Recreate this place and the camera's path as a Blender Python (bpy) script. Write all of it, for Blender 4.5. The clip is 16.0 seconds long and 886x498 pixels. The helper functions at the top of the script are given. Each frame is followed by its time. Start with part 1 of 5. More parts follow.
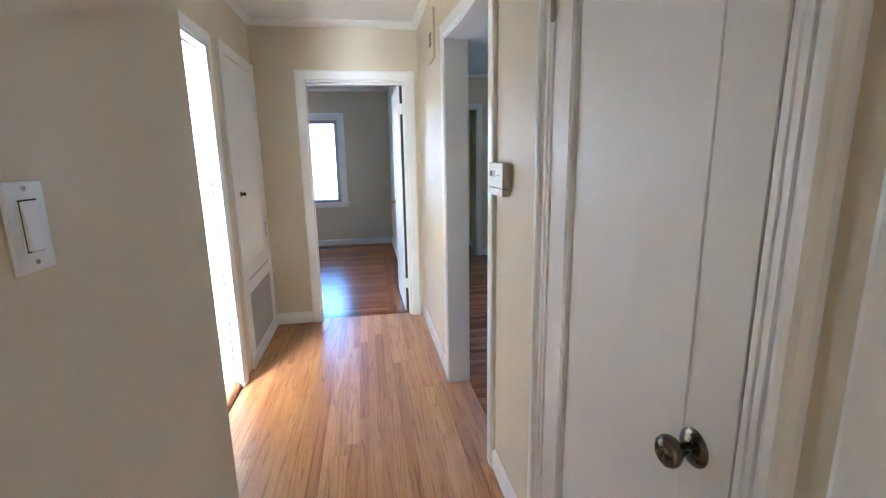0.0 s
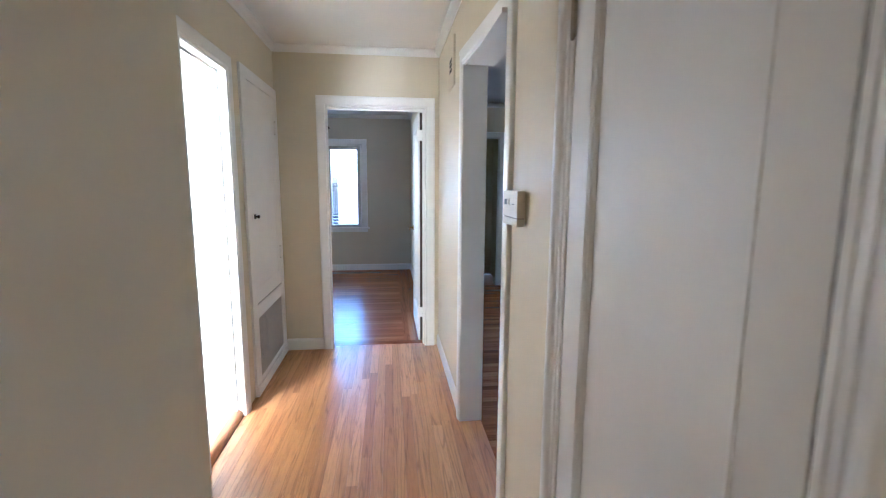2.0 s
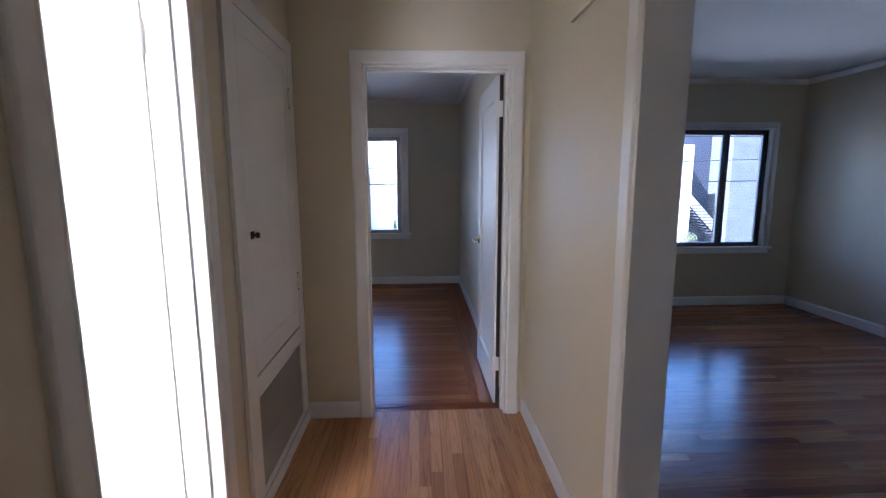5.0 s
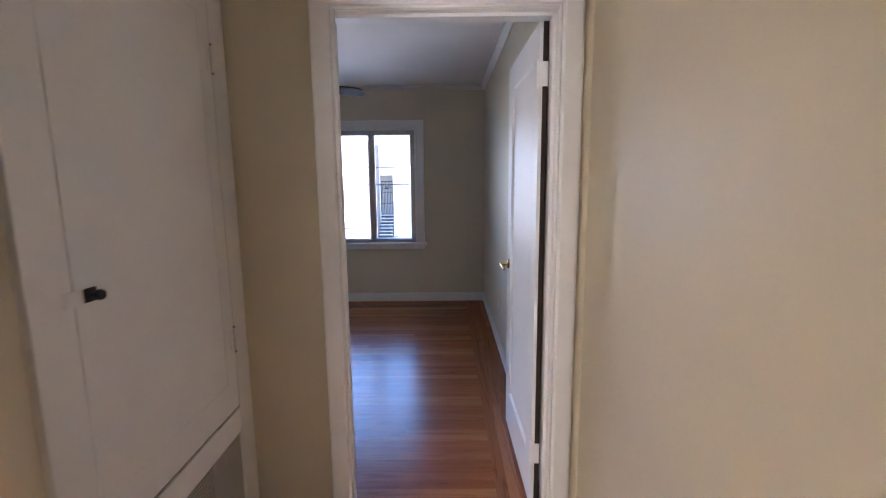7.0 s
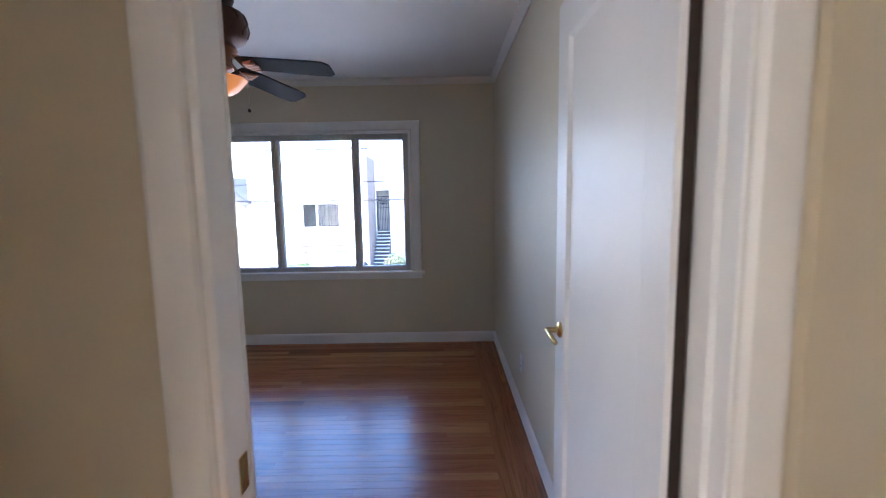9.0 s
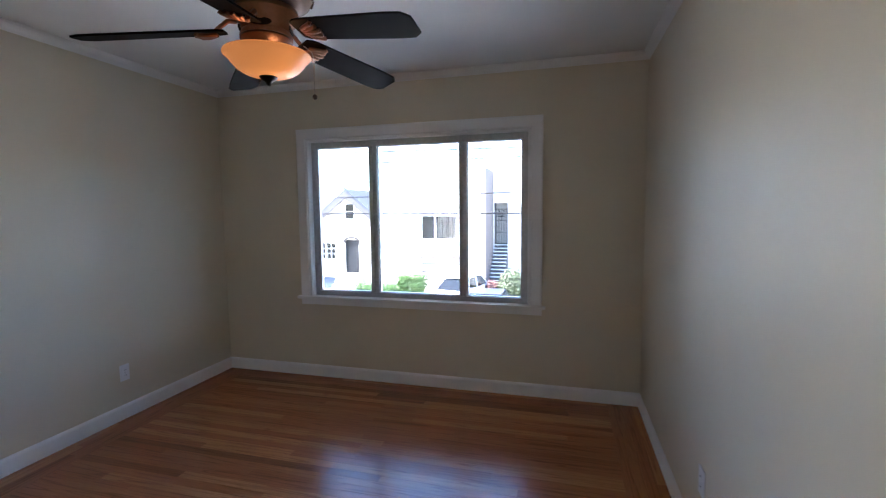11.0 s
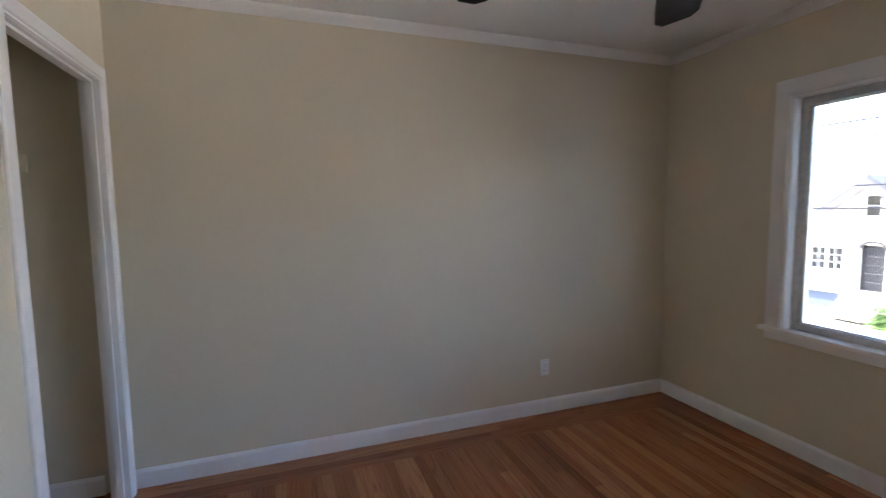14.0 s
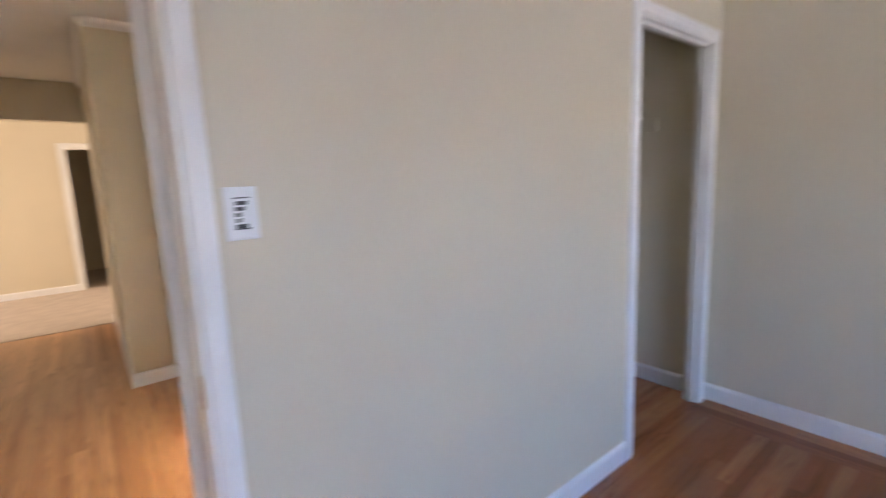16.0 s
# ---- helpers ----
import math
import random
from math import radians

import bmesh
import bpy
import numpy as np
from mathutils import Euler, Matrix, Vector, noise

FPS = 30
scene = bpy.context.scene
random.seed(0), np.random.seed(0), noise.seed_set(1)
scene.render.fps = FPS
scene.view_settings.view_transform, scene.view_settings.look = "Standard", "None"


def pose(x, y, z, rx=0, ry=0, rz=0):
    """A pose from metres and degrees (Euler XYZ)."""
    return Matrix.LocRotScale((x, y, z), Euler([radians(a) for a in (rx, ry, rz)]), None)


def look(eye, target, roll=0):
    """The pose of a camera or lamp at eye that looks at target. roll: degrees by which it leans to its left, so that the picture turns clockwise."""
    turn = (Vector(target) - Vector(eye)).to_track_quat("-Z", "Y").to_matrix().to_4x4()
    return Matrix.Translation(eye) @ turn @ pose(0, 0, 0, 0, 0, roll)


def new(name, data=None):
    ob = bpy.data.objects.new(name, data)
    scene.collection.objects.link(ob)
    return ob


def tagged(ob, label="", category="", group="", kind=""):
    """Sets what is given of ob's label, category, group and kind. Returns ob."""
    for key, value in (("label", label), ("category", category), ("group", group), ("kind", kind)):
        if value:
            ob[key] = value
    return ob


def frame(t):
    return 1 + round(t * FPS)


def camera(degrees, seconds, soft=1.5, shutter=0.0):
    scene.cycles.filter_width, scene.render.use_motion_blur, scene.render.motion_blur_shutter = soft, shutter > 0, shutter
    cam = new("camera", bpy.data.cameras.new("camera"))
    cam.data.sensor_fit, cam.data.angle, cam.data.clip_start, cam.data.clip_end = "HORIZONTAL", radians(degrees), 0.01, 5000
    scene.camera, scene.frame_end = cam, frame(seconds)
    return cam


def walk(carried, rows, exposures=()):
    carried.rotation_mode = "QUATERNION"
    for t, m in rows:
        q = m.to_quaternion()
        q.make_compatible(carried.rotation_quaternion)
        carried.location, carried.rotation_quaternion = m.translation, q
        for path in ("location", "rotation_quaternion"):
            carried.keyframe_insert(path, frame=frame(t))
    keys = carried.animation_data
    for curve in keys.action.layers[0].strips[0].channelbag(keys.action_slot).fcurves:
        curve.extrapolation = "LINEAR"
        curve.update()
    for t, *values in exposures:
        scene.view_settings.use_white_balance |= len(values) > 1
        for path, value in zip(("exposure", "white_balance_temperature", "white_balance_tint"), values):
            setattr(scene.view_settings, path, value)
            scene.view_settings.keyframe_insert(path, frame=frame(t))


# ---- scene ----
cam = camera(89.2, 16.0, soft=1.1, shutter=0.5)
PATH = [
    (0, (0.847, 0.049, 1.433), (1.171, 1.98, 1.027), -1.0),
    (0.5, (0.888, 0.043, 1.453), (1.19, 1.987, 1.09), -0.4),
    (1, (0.907, 0.033, 1.457), (1.174, 1.992, 1.157), -0.1),
    (1.5, (0.922, 0.051, 1.442), (1.175, 2.014, 1.155), 0.3),
    (2, (0.91, 0.154, 1.426), (1.142, 2.12, 1.139), 0.3),
    (2.5, (0.852, 0.349, 1.426), (1.066, 2.317, 1.142), -0.1),
    (3, (0.825, 0.556, 1.408), (1.033, 2.524, 1.119), -0.2),
    (3.5, (0.845, 0.814, 1.42), (1.02, 2.784, 1.127), -0.1),
    (4, (0.789, 1.028, 1.415), (0.938, 3.0, 1.119), -0.1),
    (4.5, (0.714, 1.225, 1.421), (0.841, 3.199, 1.126), -0.1),
    (4.7, (0.704, 1.298, 1.417), (0.821, 3.273, 1.122), -0.1),
    (6.8, (0.772, 2.221, 1.423), (0.757, 4.196, 1.109), -0.7),
    (7, (0.799, 2.317, 1.443), (0.784, 4.294, 1.14), -0.6),
    (7.5, (0.806, 2.551, 1.439), (0.793, 4.531, 1.155), -0.8),
    (8, (0.772, 2.808, 1.446), (0.771, 4.792, 1.197), -0.9),
    (8.2, (0.773, 2.91, 1.437), (0.781, 4.894, 1.191), -1.0),
    (10.3, (0.742, 3.95, 1.432), (0.512, 5.925, 1.22), -0.5),
    (10.5, (0.75, 4.031, 1.434), (0.398, 5.989, 1.231), -0.7),
    (11, (0.703, 4.194, 1.449), (0.183, 6.117, 1.271), -0.6),
    (11.5, (0.621, 4.31, 1.452), (-0.057, 6.185, 1.297), -0.3),
    (12, (0.597, 4.441, 1.448), (-0.426, 6.155, 1.316), -0.6),
    (12.5, (0.601, 4.562, 1.437), (-0.865, 5.917, 1.317), -1.1),
    (13, (0.567, 4.648, 1.425), (-1.16, 5.648, 1.303), -1.7),
    (13.5, (0.453, 4.765, 1.42), (-1.357, 5.603, 1.271), -0.9),
    (14, (0.356, 4.91, 1.426), (-1.522, 5.573, 1.25), -0.7),
    (14.5, (0.295, 5.104, 1.44), (-1.684, 5.32, 1.244), -1.1),
    (15, (0.326, 5.23, 1.428), (-1.605, 4.781, 1.167), -0.8),
    (15.5, (0.45, 5.237, 1.361), (-1.197, 4.13, 1.112), -2.8),
    (15.6, (0.464, 5.241, 1.357), (-1.112, 4.032, 1.122), -2.8),
    (16, (0.545, 5.175, 1.371), (-0.686, 3.628, 1.074), -2.4),
]
EXPOSURE = [(0.0, 5.35, 4500, 9), (3.0, 5.1, 4450, 10), (4.0, 4.3, 4450, 13), (4.7, 3.85, 4550, 17), (7.0, 4.4, 5050, 19), (8.2, 4.55, 4950, 18), (10.5, 4.4, 5150, 12), (12.0, 4.7, 5450, 14), (13.0, 4.15, 5600, 14), (14.0, 4.65, 5800, 14), (14.5, 5.3, 5600, 13), (15.0, 5.5, 5400, 15), (15.5, 5.5, 5400, 17), (16.0, 5.1, 5600, 19)]
walk(cam, [(t, look(eye, target, roll)) for t, eye, target, roll in PATH], EXPOSURE)

# ---- light ----
world = bpy.data.worlds.new("sky")
scene.world = world
world.use_nodes = True
wn = world.node_tree
sky = wn.nodes.new("ShaderNodeTexSky")
sky.sky_type = "NISHITA"
sky.sun_disc = False
sky.sun_elevation, sky.sun_rotation = radians(52), radians(248)
bg = wn.nodes["Background"]
bg.inputs["Strength"].default_value = 0.10
wn.links.new(sky.outputs[0], bg.inputs[0])
sun = new("sun", bpy.data.lights.new("sun", "SUN"))
sun.data.energy, sun.data.angle, sun.data.color = 5.0, radians(0.5), (1.0, 0.95, 0.87)
SUN_FROM = Vector((math.sin(radians(248)) * math.cos(radians(52)), math.cos(radians(248)) * math.cos(radians(52)), math.sin(radians(52))))
sun.matrix_world = look(SUN_FROM * 30, (0, 0, 0))


def window_light(name, eye, target, wide, high, watts, colour):
    """Unseen area lamp for the daylight of an assumed window; no opening is built."""
    lamp = new(name, bpy.data.lights.new(name, "AREA"))
    lamp.data.shape, lamp.data.size, lamp.data.size_y = "RECTANGLE", wide, high
    lamp.data.energy, lamp.data.color = watts, colour
    lamp.matrix_world = look(eye, target)
    return lamp


window_light("bathroom_daylight", (-1.05, 0.32, 1.45), (-0.6, 3.0, 1.25), 1.7, 1.7, 21.0, (1.0, 0.84, 0.64))
window_light("living_daylight", (-2.95, -2.2, 1.5), (0.5, -2.2, 1.2), 1.6, 1.3, 2.6, (1.0, 0.80, 0.57))
window_light("living_daylight", (3.95, -2.2, 1.5), (0.5, -2.2, 1.2), 1.6, 1.3, 1.8, (1.0, 0.80, 0.57))


# ---- materials ----
def material(name):
    m = bpy.data.materials.new(name)
    m.use_nodes = True
    return m, m.node_tree.nodes, m.node_tree.links, m.node_tree.nodes["Principled BSDF"]


def noise_tex(n, l, vec, scale, detail=4.0, rough=0.55, stretch=None):
    t = n.new("ShaderNodeTexNoise")
    t.inputs["Scale"].default_value, t.inputs["Detail"].default_value, t.inputs["Roughness"].default_value = scale, detail, rough
    if stretch:
        mp = n.new("ShaderNodeMapping")
        mp.inputs["Scale"].default_value = stretch
        l.new(vec, mp.inputs[0])
        vec = mp.outputs[0]
    l.new(vec, t.inputs["Vector"])
    return t.outputs["Fac"]


def ramp(n, l, fac, stops):
    r = n.new("ShaderNodeValToRGB")
    while len(r.color_ramp.elements) < len(stops):
        r.color_ramp.elements.new(0.5)
    for e, (p, c) in zip(r.color_ramp.elements, stops):
        e.position, e.color = p, (*c, 1.0)
    l.new(fac, r.inputs[0])
    return r.outputs[0]


def mixed(n, l, a, b, fac, mode="MIX"):
    m = n.new("ShaderNodeMix")
    m.data_type, m.blend_type = "RGBA", mode
    for sock, v in ((m.inputs[0], fac), (m.inputs[6], a), (m.inputs[7], b)):
        if isinstance(v, (int, float)):
            sock.default_value = v
        elif isinstance(v, tuple):
            sock.default_value = (*v, 1.0)
        else:
            l.new(v, sock)
    return m.outputs[2]


def place_of(n):
    return n.new("ShaderNodeNewGeometry").outputs["Position"]


def bumped(n, l, bsdf, height, strength, distance=0.002):
    b = n.new("ShaderNodeBump")
    b.inputs["Strength"].default_value, b.inputs["Distance"].default_value = strength, distance
    l.new(height, b.inputs["Height"])
    l.new(b.outputs[0], bsdf.inputs["Normal"])


def paint(name, colour, rough=0.55, vary=0.06, grain=0.25, coarse=1.3, fine=260.0):
    """Rolled or brushed paint: slow change of tone, fine roller relief."""
    m, n, l, b = material(name)
    p = place_of(n)
    slow = noise_tex(n, l, p, coarse, 3)
    dark = tuple(c * (1 - vary) for c in colour)
    light = tuple(min(c * (1 + vary), 0.95) for c in colour)
    l.new(ramp(n, l, slow, [(0.3, dark), (0.7, light)]), b.inputs["Base Color"])
    b.inputs["Roughness"].default_value = rough
    bumped(n, l, b, noise_tex(n, l, p, fine, 3), grain, 0.0006)
    return m


def metal(name, colour, rough, bump_scale=0.0, metallic=1.0):
    m, n, l, b = material(name)
    p = place_of(n)
    s = noise_tex(n, l, p, 40, 4)
    l.new(ramp(n, l, s, [(0.3, tuple(c * 0.8 for c in colour)), (0.7, colour)]), b.inputs["Base Color"])
    b.inputs["Metallic"].default_value = metallic
    r = n.new("ShaderNodeMapRange")
    r.inputs[3].default_value, r.inputs[4].default_value = rough * 0.8, rough * 1.25
    l.new(s, r.inputs[0])
    l.new(r.outputs[0], b.inputs["Roughness"])
    return m


def oak(name, along, low, mid, high, rough, island=False, dark=0.80):
    """Varnished oak strip: each strip has a tone of its own, grain runs along it."""
    m, n, l, b = material(name)
    p = place_of(n)
    if island:
        rnd = n.new("ShaderNodeNewGeometry").outputs["Random Per Island"]
    else:
        rnd = n.new("ShaderNodeObjectInfo").outputs["Random"]
    shift = n.new("ShaderNodeVectorMath")
    shift.operation = "MULTIPLY_ADD"
    comb = n.new("ShaderNodeCombineXYZ")
    for k in range(3):
        l.new(rnd, comb.inputs[k])
    l.new(comb.outputs[0], shift.inputs[0])
    shift.inputs[1].default_value = (37.0, 53.0, 11.0)
    l.new(p, shift.inputs[2])
    v = shift.outputs[0]
    long = (1.0, 14.0, 14.0) if along == "x" else (14.0, 1.0, 14.0)
    grain = noise_tex(n, l, v, 9.0, 6, 0.65, long)
    pores = noise_tex(n, l, v, 45.0, 3, 0.6, (1.0, 10.0, 10.0) if along == "x" else (10.0, 1.0, 10.0))
    tone = ramp(n, l, rnd, [(0.0, tuple(c * dark for c in low)), (0.12, low), (0.40, mid), (0.62, mid), (0.85, high), (1.0, tuple(c * 1.12 for c in high))])
    g1 = ramp(n, l, grain, [(0.30, (0.52, 0.44, 0.38)), (0.5, (0.96, 0.95, 0.94)), (0.8, (1.12, 1.08, 1.0))])
    col = mixed(n, l, tone, g1, 0.45, "MULTIPLY")
    p1 = ramp(n, l, pores, [(0.3, (0.72, 0.66, 0.6)), (0.48, (1, 1, 1))])
    col = mixed(n, l, col, p1, 0.5, "MULTIPLY")
    rings = n.new("ShaderNodeMath")
    rings.operation = "MULTIPLY"
    rings.inputs[1].default_value = 17.0
    l.new(noise_tex(n, l, v, 1.0, 2, 0.45, (0.55, 13.0, 5.0) if along == "x" else (13.0, 0.55, 5.0)), rings.inputs[0])
    fold = n.new("ShaderNodeMath")
    fold.operation = "PINGPONG"
    fold.inputs[1].default_value = 1.0
    l.new(rings.outputs[0], fold.inputs[0])
    col = mixed(n, l, col, ramp(n, l, fold.outputs[0], [(0.0, (0.50, 0.40, 0.32)), (0.24, (0.96, 0.94, 0.92)), (1.0, (1.05, 1.05, 1.04))]), 0.65, "MULTIPLY")
    wear = noise_tex(n, l, p, 1.1, 4)
    col = mixed(n, l, col, ramp(n, l, wear, [(0.3, (0.9, 0.87, 0.84)), (0.7, (1.05, 1.05, 1.05))]), 0.8, "MULTIPLY")
    l.new(col, b.inputs["Base Color"])
    r = n.new("ShaderNodeMapRange")
    r.inputs[3].default_value, r.inputs[4].default_value = rough * 0.96, rough * 1.06
    l.new(noise_tex(n, l, p, 2.5, 5), r.inputs[0])
    l.new(r.outputs[0], b.inputs["Roughness"])
    bumped(n, l, b, grain, 0.06, 0.002)
    return m


def plain(name, colour, rough=0.5, metallic=0.0, vary=0.1, scale=30.0, spec=0.5):
    m, n, l, b = material(name)
    s = noise_tex(n, l, place_of(n), scale, 4)
    l.new(ramp(n, l, s, [(0.3, tuple(c * (1 - vary) for c in colour)), (0.7, tuple(min(1, c * (1 + vary)) for c in colour))]), b.inputs["Base Color"])
    b.inputs["Roughness"].default_value, b.inputs["Metallic"].default_value = rough, metallic
    b.inputs["Specular IOR Level"].default_value = spec
    return m


def glass(name, tint=(1, 1, 1)):
    m, n, l, b = material(name)
    n.remove(b)
    clear, gloss, mix, fres = (n.new("ShaderNode" + k) for k in ("BsdfTransparent", "BsdfGlossy", "MixShader", "Fresnel"))
    clear.inputs[0].default_value = (*tint, 1)
    gloss.inputs["Roughness"].default_value = 0.01
    fres.inputs[0].default_value = 1.45
    l.new(fres.outputs[0], mix.inputs[0])
    l.new(clear.outputs[0], mix.inputs[1])
    l.new(gloss.outputs[0], mix.inputs[2])
    l.new(mix.outputs[0], n["Material Output"].inputs[0])
    return m


def glowing(name, colour, glow, strength):
    m, n, l, b = material(name)
    s = noise_tex(n, l, place_of(n), 9, 5, 0.6)
    l.new(ramp(n, l, s, [(0.2, tuple(c * 0.85 for c in colour)), (0.8, colour)]), b.inputs["Base Color"])
    l.new(ramp(n, l, s, [(0.2, tuple(c * 0.85 for c in glow)), (0.8, glow)]), b.inputs["Emission Color"])
    b.inputs["Emission Strength"].default_value = strength
    b.inputs["Roughness"].default_value = 0.3
    return m


WALL = paint("cream_wall_paint", (0.70, 0.63, 0.48), 0.52, 0.03, 0.3)
CEILING = paint("white_ceiling_paint", (0.84, 0.825, 0.79), 0.75, 0.03, 0.35)
TRIM = paint("white_trim_gloss", (0.86, 0.85, 0.83), 0.36, 0.03, 0.10, 3.0, 90.0)
DOOR = paint("white_door_gloss", (0.80, 0.785, 0.755), 0.42, 0.03, 0.22, 2.0, 60.0)
OAK_HALL = oak("oak_along_hall", "y", (0.53, 0.27, 0.115), (0.61, 0.335, 0.15), (0.70, 0.405, 0.195), 0.33, False, 0.90)
OAK_ROOM = oak("oak_across_room", "x", (0.34, 0.122, 0.040), (0.40, 0.155, 0.054), (0.48, 0.205, 0.077), 0.25, False, 0.76)
OAK_ROOM_Y = oak("oak_border", "y", (0.30, 0.108, 0.037), (0.37, 0.145, 0.051), (0.45, 0.195, 0.075), 0.25)
OAK_EAST = oak("oak_east_room", "x", (0.24, 0.09, 0.035), (0.34, 0.14, 0.055), (0.44, 0.21, 0.09), 0.22, True)
OAK_SILL = oak("oak_threshold", "y", (0.40, 0.19, 0.08), (0.45, 0.22, 0.10), (0.5, 0.25, 0.11), 0.35)
# dark brown that paints the shade along the bedroom door edge
EDGE_SHADE = plain("edge_shade_brown", (0.03, 0.018, 0.012), 0.7, 0, 0.3)
GAP = plain("dark_joint", (0.19, 0.085, 0.038), 0.8)
CARPET = paint("beige_carpet", (0.50, 0.42, 0.34), 0.95, 0.08, 1.0, 6.0, 420.0)
TILE = plain("white_tile", (0.72, 0.73, 0.72), 0.25, 0, 0.05, 8)
NICKEL = metal("satin_nickel", (0.52, 0.49, 0.45), 0.32)
CHROME = metal("chrome", (0.75, 0.74, 0.72), 0.15)
BRASS = metal("polished_brass", (0.72, 0.52, 0.22), 0.22)
BLACK = plain("black_metal", (0.015, 0.014, 0.014), 0.4, 0.3)
PLATE = plain("white_plastic", (0.82, 0.82, 0.83), 0.35, 0, 0.02)
IVORY = plain("ivory_plastic", (0.62, 0.57, 0.43), 0.45, 0, 0.04)
GREY = plain("grey_screen", (0.07, 0.08, 0.065), 0.5, 0, 0.05)
INK = plain("dark_print", (0.03, 0.03, 0.035), 0.6, 0, 0.1)
# near-black for real slots and for shade painted between parts
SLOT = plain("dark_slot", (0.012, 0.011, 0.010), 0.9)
BRONZE = metal("bronze_anodised_frame", (0.62, 0.60, 0.57), 0.45, 0, 0.2)
STEEL_FRAME = metal("dark_anodised_frame", (0.16, 0.16, 0.18), 0.42, 0, 0.5)
GRILLE = plain("grey_painted_grille", (0.55, 0.53, 0.49), 0.5, 0.2, 0.05)
PANE = glass("clear_glass")


# ---- building helpers ----
def part(name, bm, mat, parent=None, label=""):
    bmesh.ops.recalc_face_normals(bm, faces=bm.faces)
    me = bpy.data.meshes.new(name)
    bm.to_mesh(me)
    bm.free()
    me.materials.append(mat)
    ob = new(name, me)
    if parent:
        ob.parent = parent
        ob.matrix_parent_inverse = parent.matrix_world.inverted() if parent.parent is None else Matrix()
    if label:
        ob["label"] = label
    return ob


def smooth(ob, angle=40):
    for f in ob.data.polygons:
        f.use_smooth = True
    ob.data.set_sharp_from_angle(angle=radians(angle))
    return ob


def structure(ob, label, category):
    return tagged(ob, label, category, kind="structure")


def box(bm, x0, y0, z0, x1, y1, z1, bevel=0.0):
    r = bmesh.ops.create_cube(bm, size=1.0)
    vs = r["verts"]
    bmesh.ops.scale(bm, vec=(x1 - x0, y1 - y0, z1 - z0), verts=vs)
    bmesh.ops.translate(bm, vec=((x0 + x1) / 2, (y0 + y1) / 2, (z0 + z1) / 2), verts=vs)
    if bevel:
        es = list({e for v in vs for e in v.link_edges})
        bmesh.ops.bevel(bm, geom=es, offset=bevel, segments=2, profile=0.6, affect="EDGES", clamp_overlap=True)
    return bm


def boxes(*dims, bevel=0.0):
    bm = bmesh.new()
    for d in dims:
        box(bm, *d, bevel=bevel)
    return bm


def lathe(bm, profile, centre, axis="z", steps=32):
    """Profile of (radius, height) turned round an axis through centre."""
    rings = []
    for r, h in profile:
        ring = []
        for k in range(steps):
            a = 2 * math.pi * k / steps
            c, s = r * math.cos(a), r * math.sin(a)
            p = {"z": (c, s, h), "x": (h, c, s), "y": (s, h, c)}[axis]
            ring.append(bm.verts.new(Vector(centre) + Vector(p)))
        rings.append(ring)
    for a, b in zip(rings, rings[1:]):
        for k in range(steps):
            bm.faces.new((a[k], a[(k + 1) % steps], b[(k + 1) % steps], b[k]))
    bm.faces.new(rings[0])
    bm.faces.new(rings[-1])
    return bm


def tube(bm, points, radius, steps=8):
    """A round bar through points."""
    rings = []
    pts = [Vector(p) for p in points]
    for i, p in enumerate(pts):
        d = (pts[min(i + 1, len(pts) - 1)] - pts[max(i - 1, 0)]).normalized()
        u = d.orthogonal().normalized()
        if rings:
            u = (last - d * last.dot(d)).normalized()
        last = u
        w = d.cross(u)
        rings.append([bm.verts.new(p + (u * math.cos(2 * math.pi * k / steps) + w * math.sin(2 * math.pi * k / steps)) * radius) for k in range(steps)])
    for a, b in zip(rings, rings[1:]):
        for k in range(steps):
            bm.faces.new((a[k], a[(k + 1) % steps], b[(k + 1) % steps], b[k]))
    bm.faces.new(rings[0])
    bm.faces.new(rings[-1])
    return bm


def wall(name, axis, a0, a1, u0, u1, z0, z1, holes=(), mat=None, label="cream painted plaster wall"):
    """A wall a0..a1 thick across the axis, u0..u1 long, with openings (u0, u1, z0, z1) through it."""
    us = sorted({u0, u1, *[h[0] for h in holes], *[h[1] for h in holes]})
    zs = sorted({z0, z1, *[h[2] for h in holes], *[h[3] for h in holes]})
    us, zs = [u for u in us if u0 <= u <= u1], [z for z in zs if z0 <= z <= z1]

    def solid(i, j):
        if not (0 <= i < len(us) - 1 and 0 <= j < len(zs) - 1):
            return False
        u, z = (us[i] + us[i + 1]) / 2, (zs[j] + zs[j + 1]) / 2
        return not any(h[0] < u < h[1] and h[2] < z < h[3] for h in holes)

    bm, made = bmesh.new(), {}

    def vert(a, u, z):
        key = (a, u, z)
        if key not in made:
            made[key] = bm.verts.new((a, u, z) if axis == "x" else (u, a, z))
        return made[key]

    for i in range(len(us) - 1):
        for j in range(len(zs) - 1):
            if not solid(i, j):
                continue
            p, q, r, s = us[i], us[i + 1], zs[j], zs[j + 1]
            for a in (a0, a1):
                bm.faces.new([vert(a, *c) for c in ((p, r), (q, r), (q, s), (p, s))])
            for di, dj, e in ((-1, 0, ((p, r), (p, s))), (1, 0, ((q, r), (q, s))), (0, -1, ((p, r), (q, r))), (0, 1, ((p, s), (q, s)))):
                if not solid(i + di, j + dj):
                    (e0, e1) = e
                    bm.faces.new((vert(a0, *e0), vert(a0, *e1), vert(a1, *e1), vert(a1, *e0)))
    return structure(part(name, bm, mat or WALL), label, "wall")


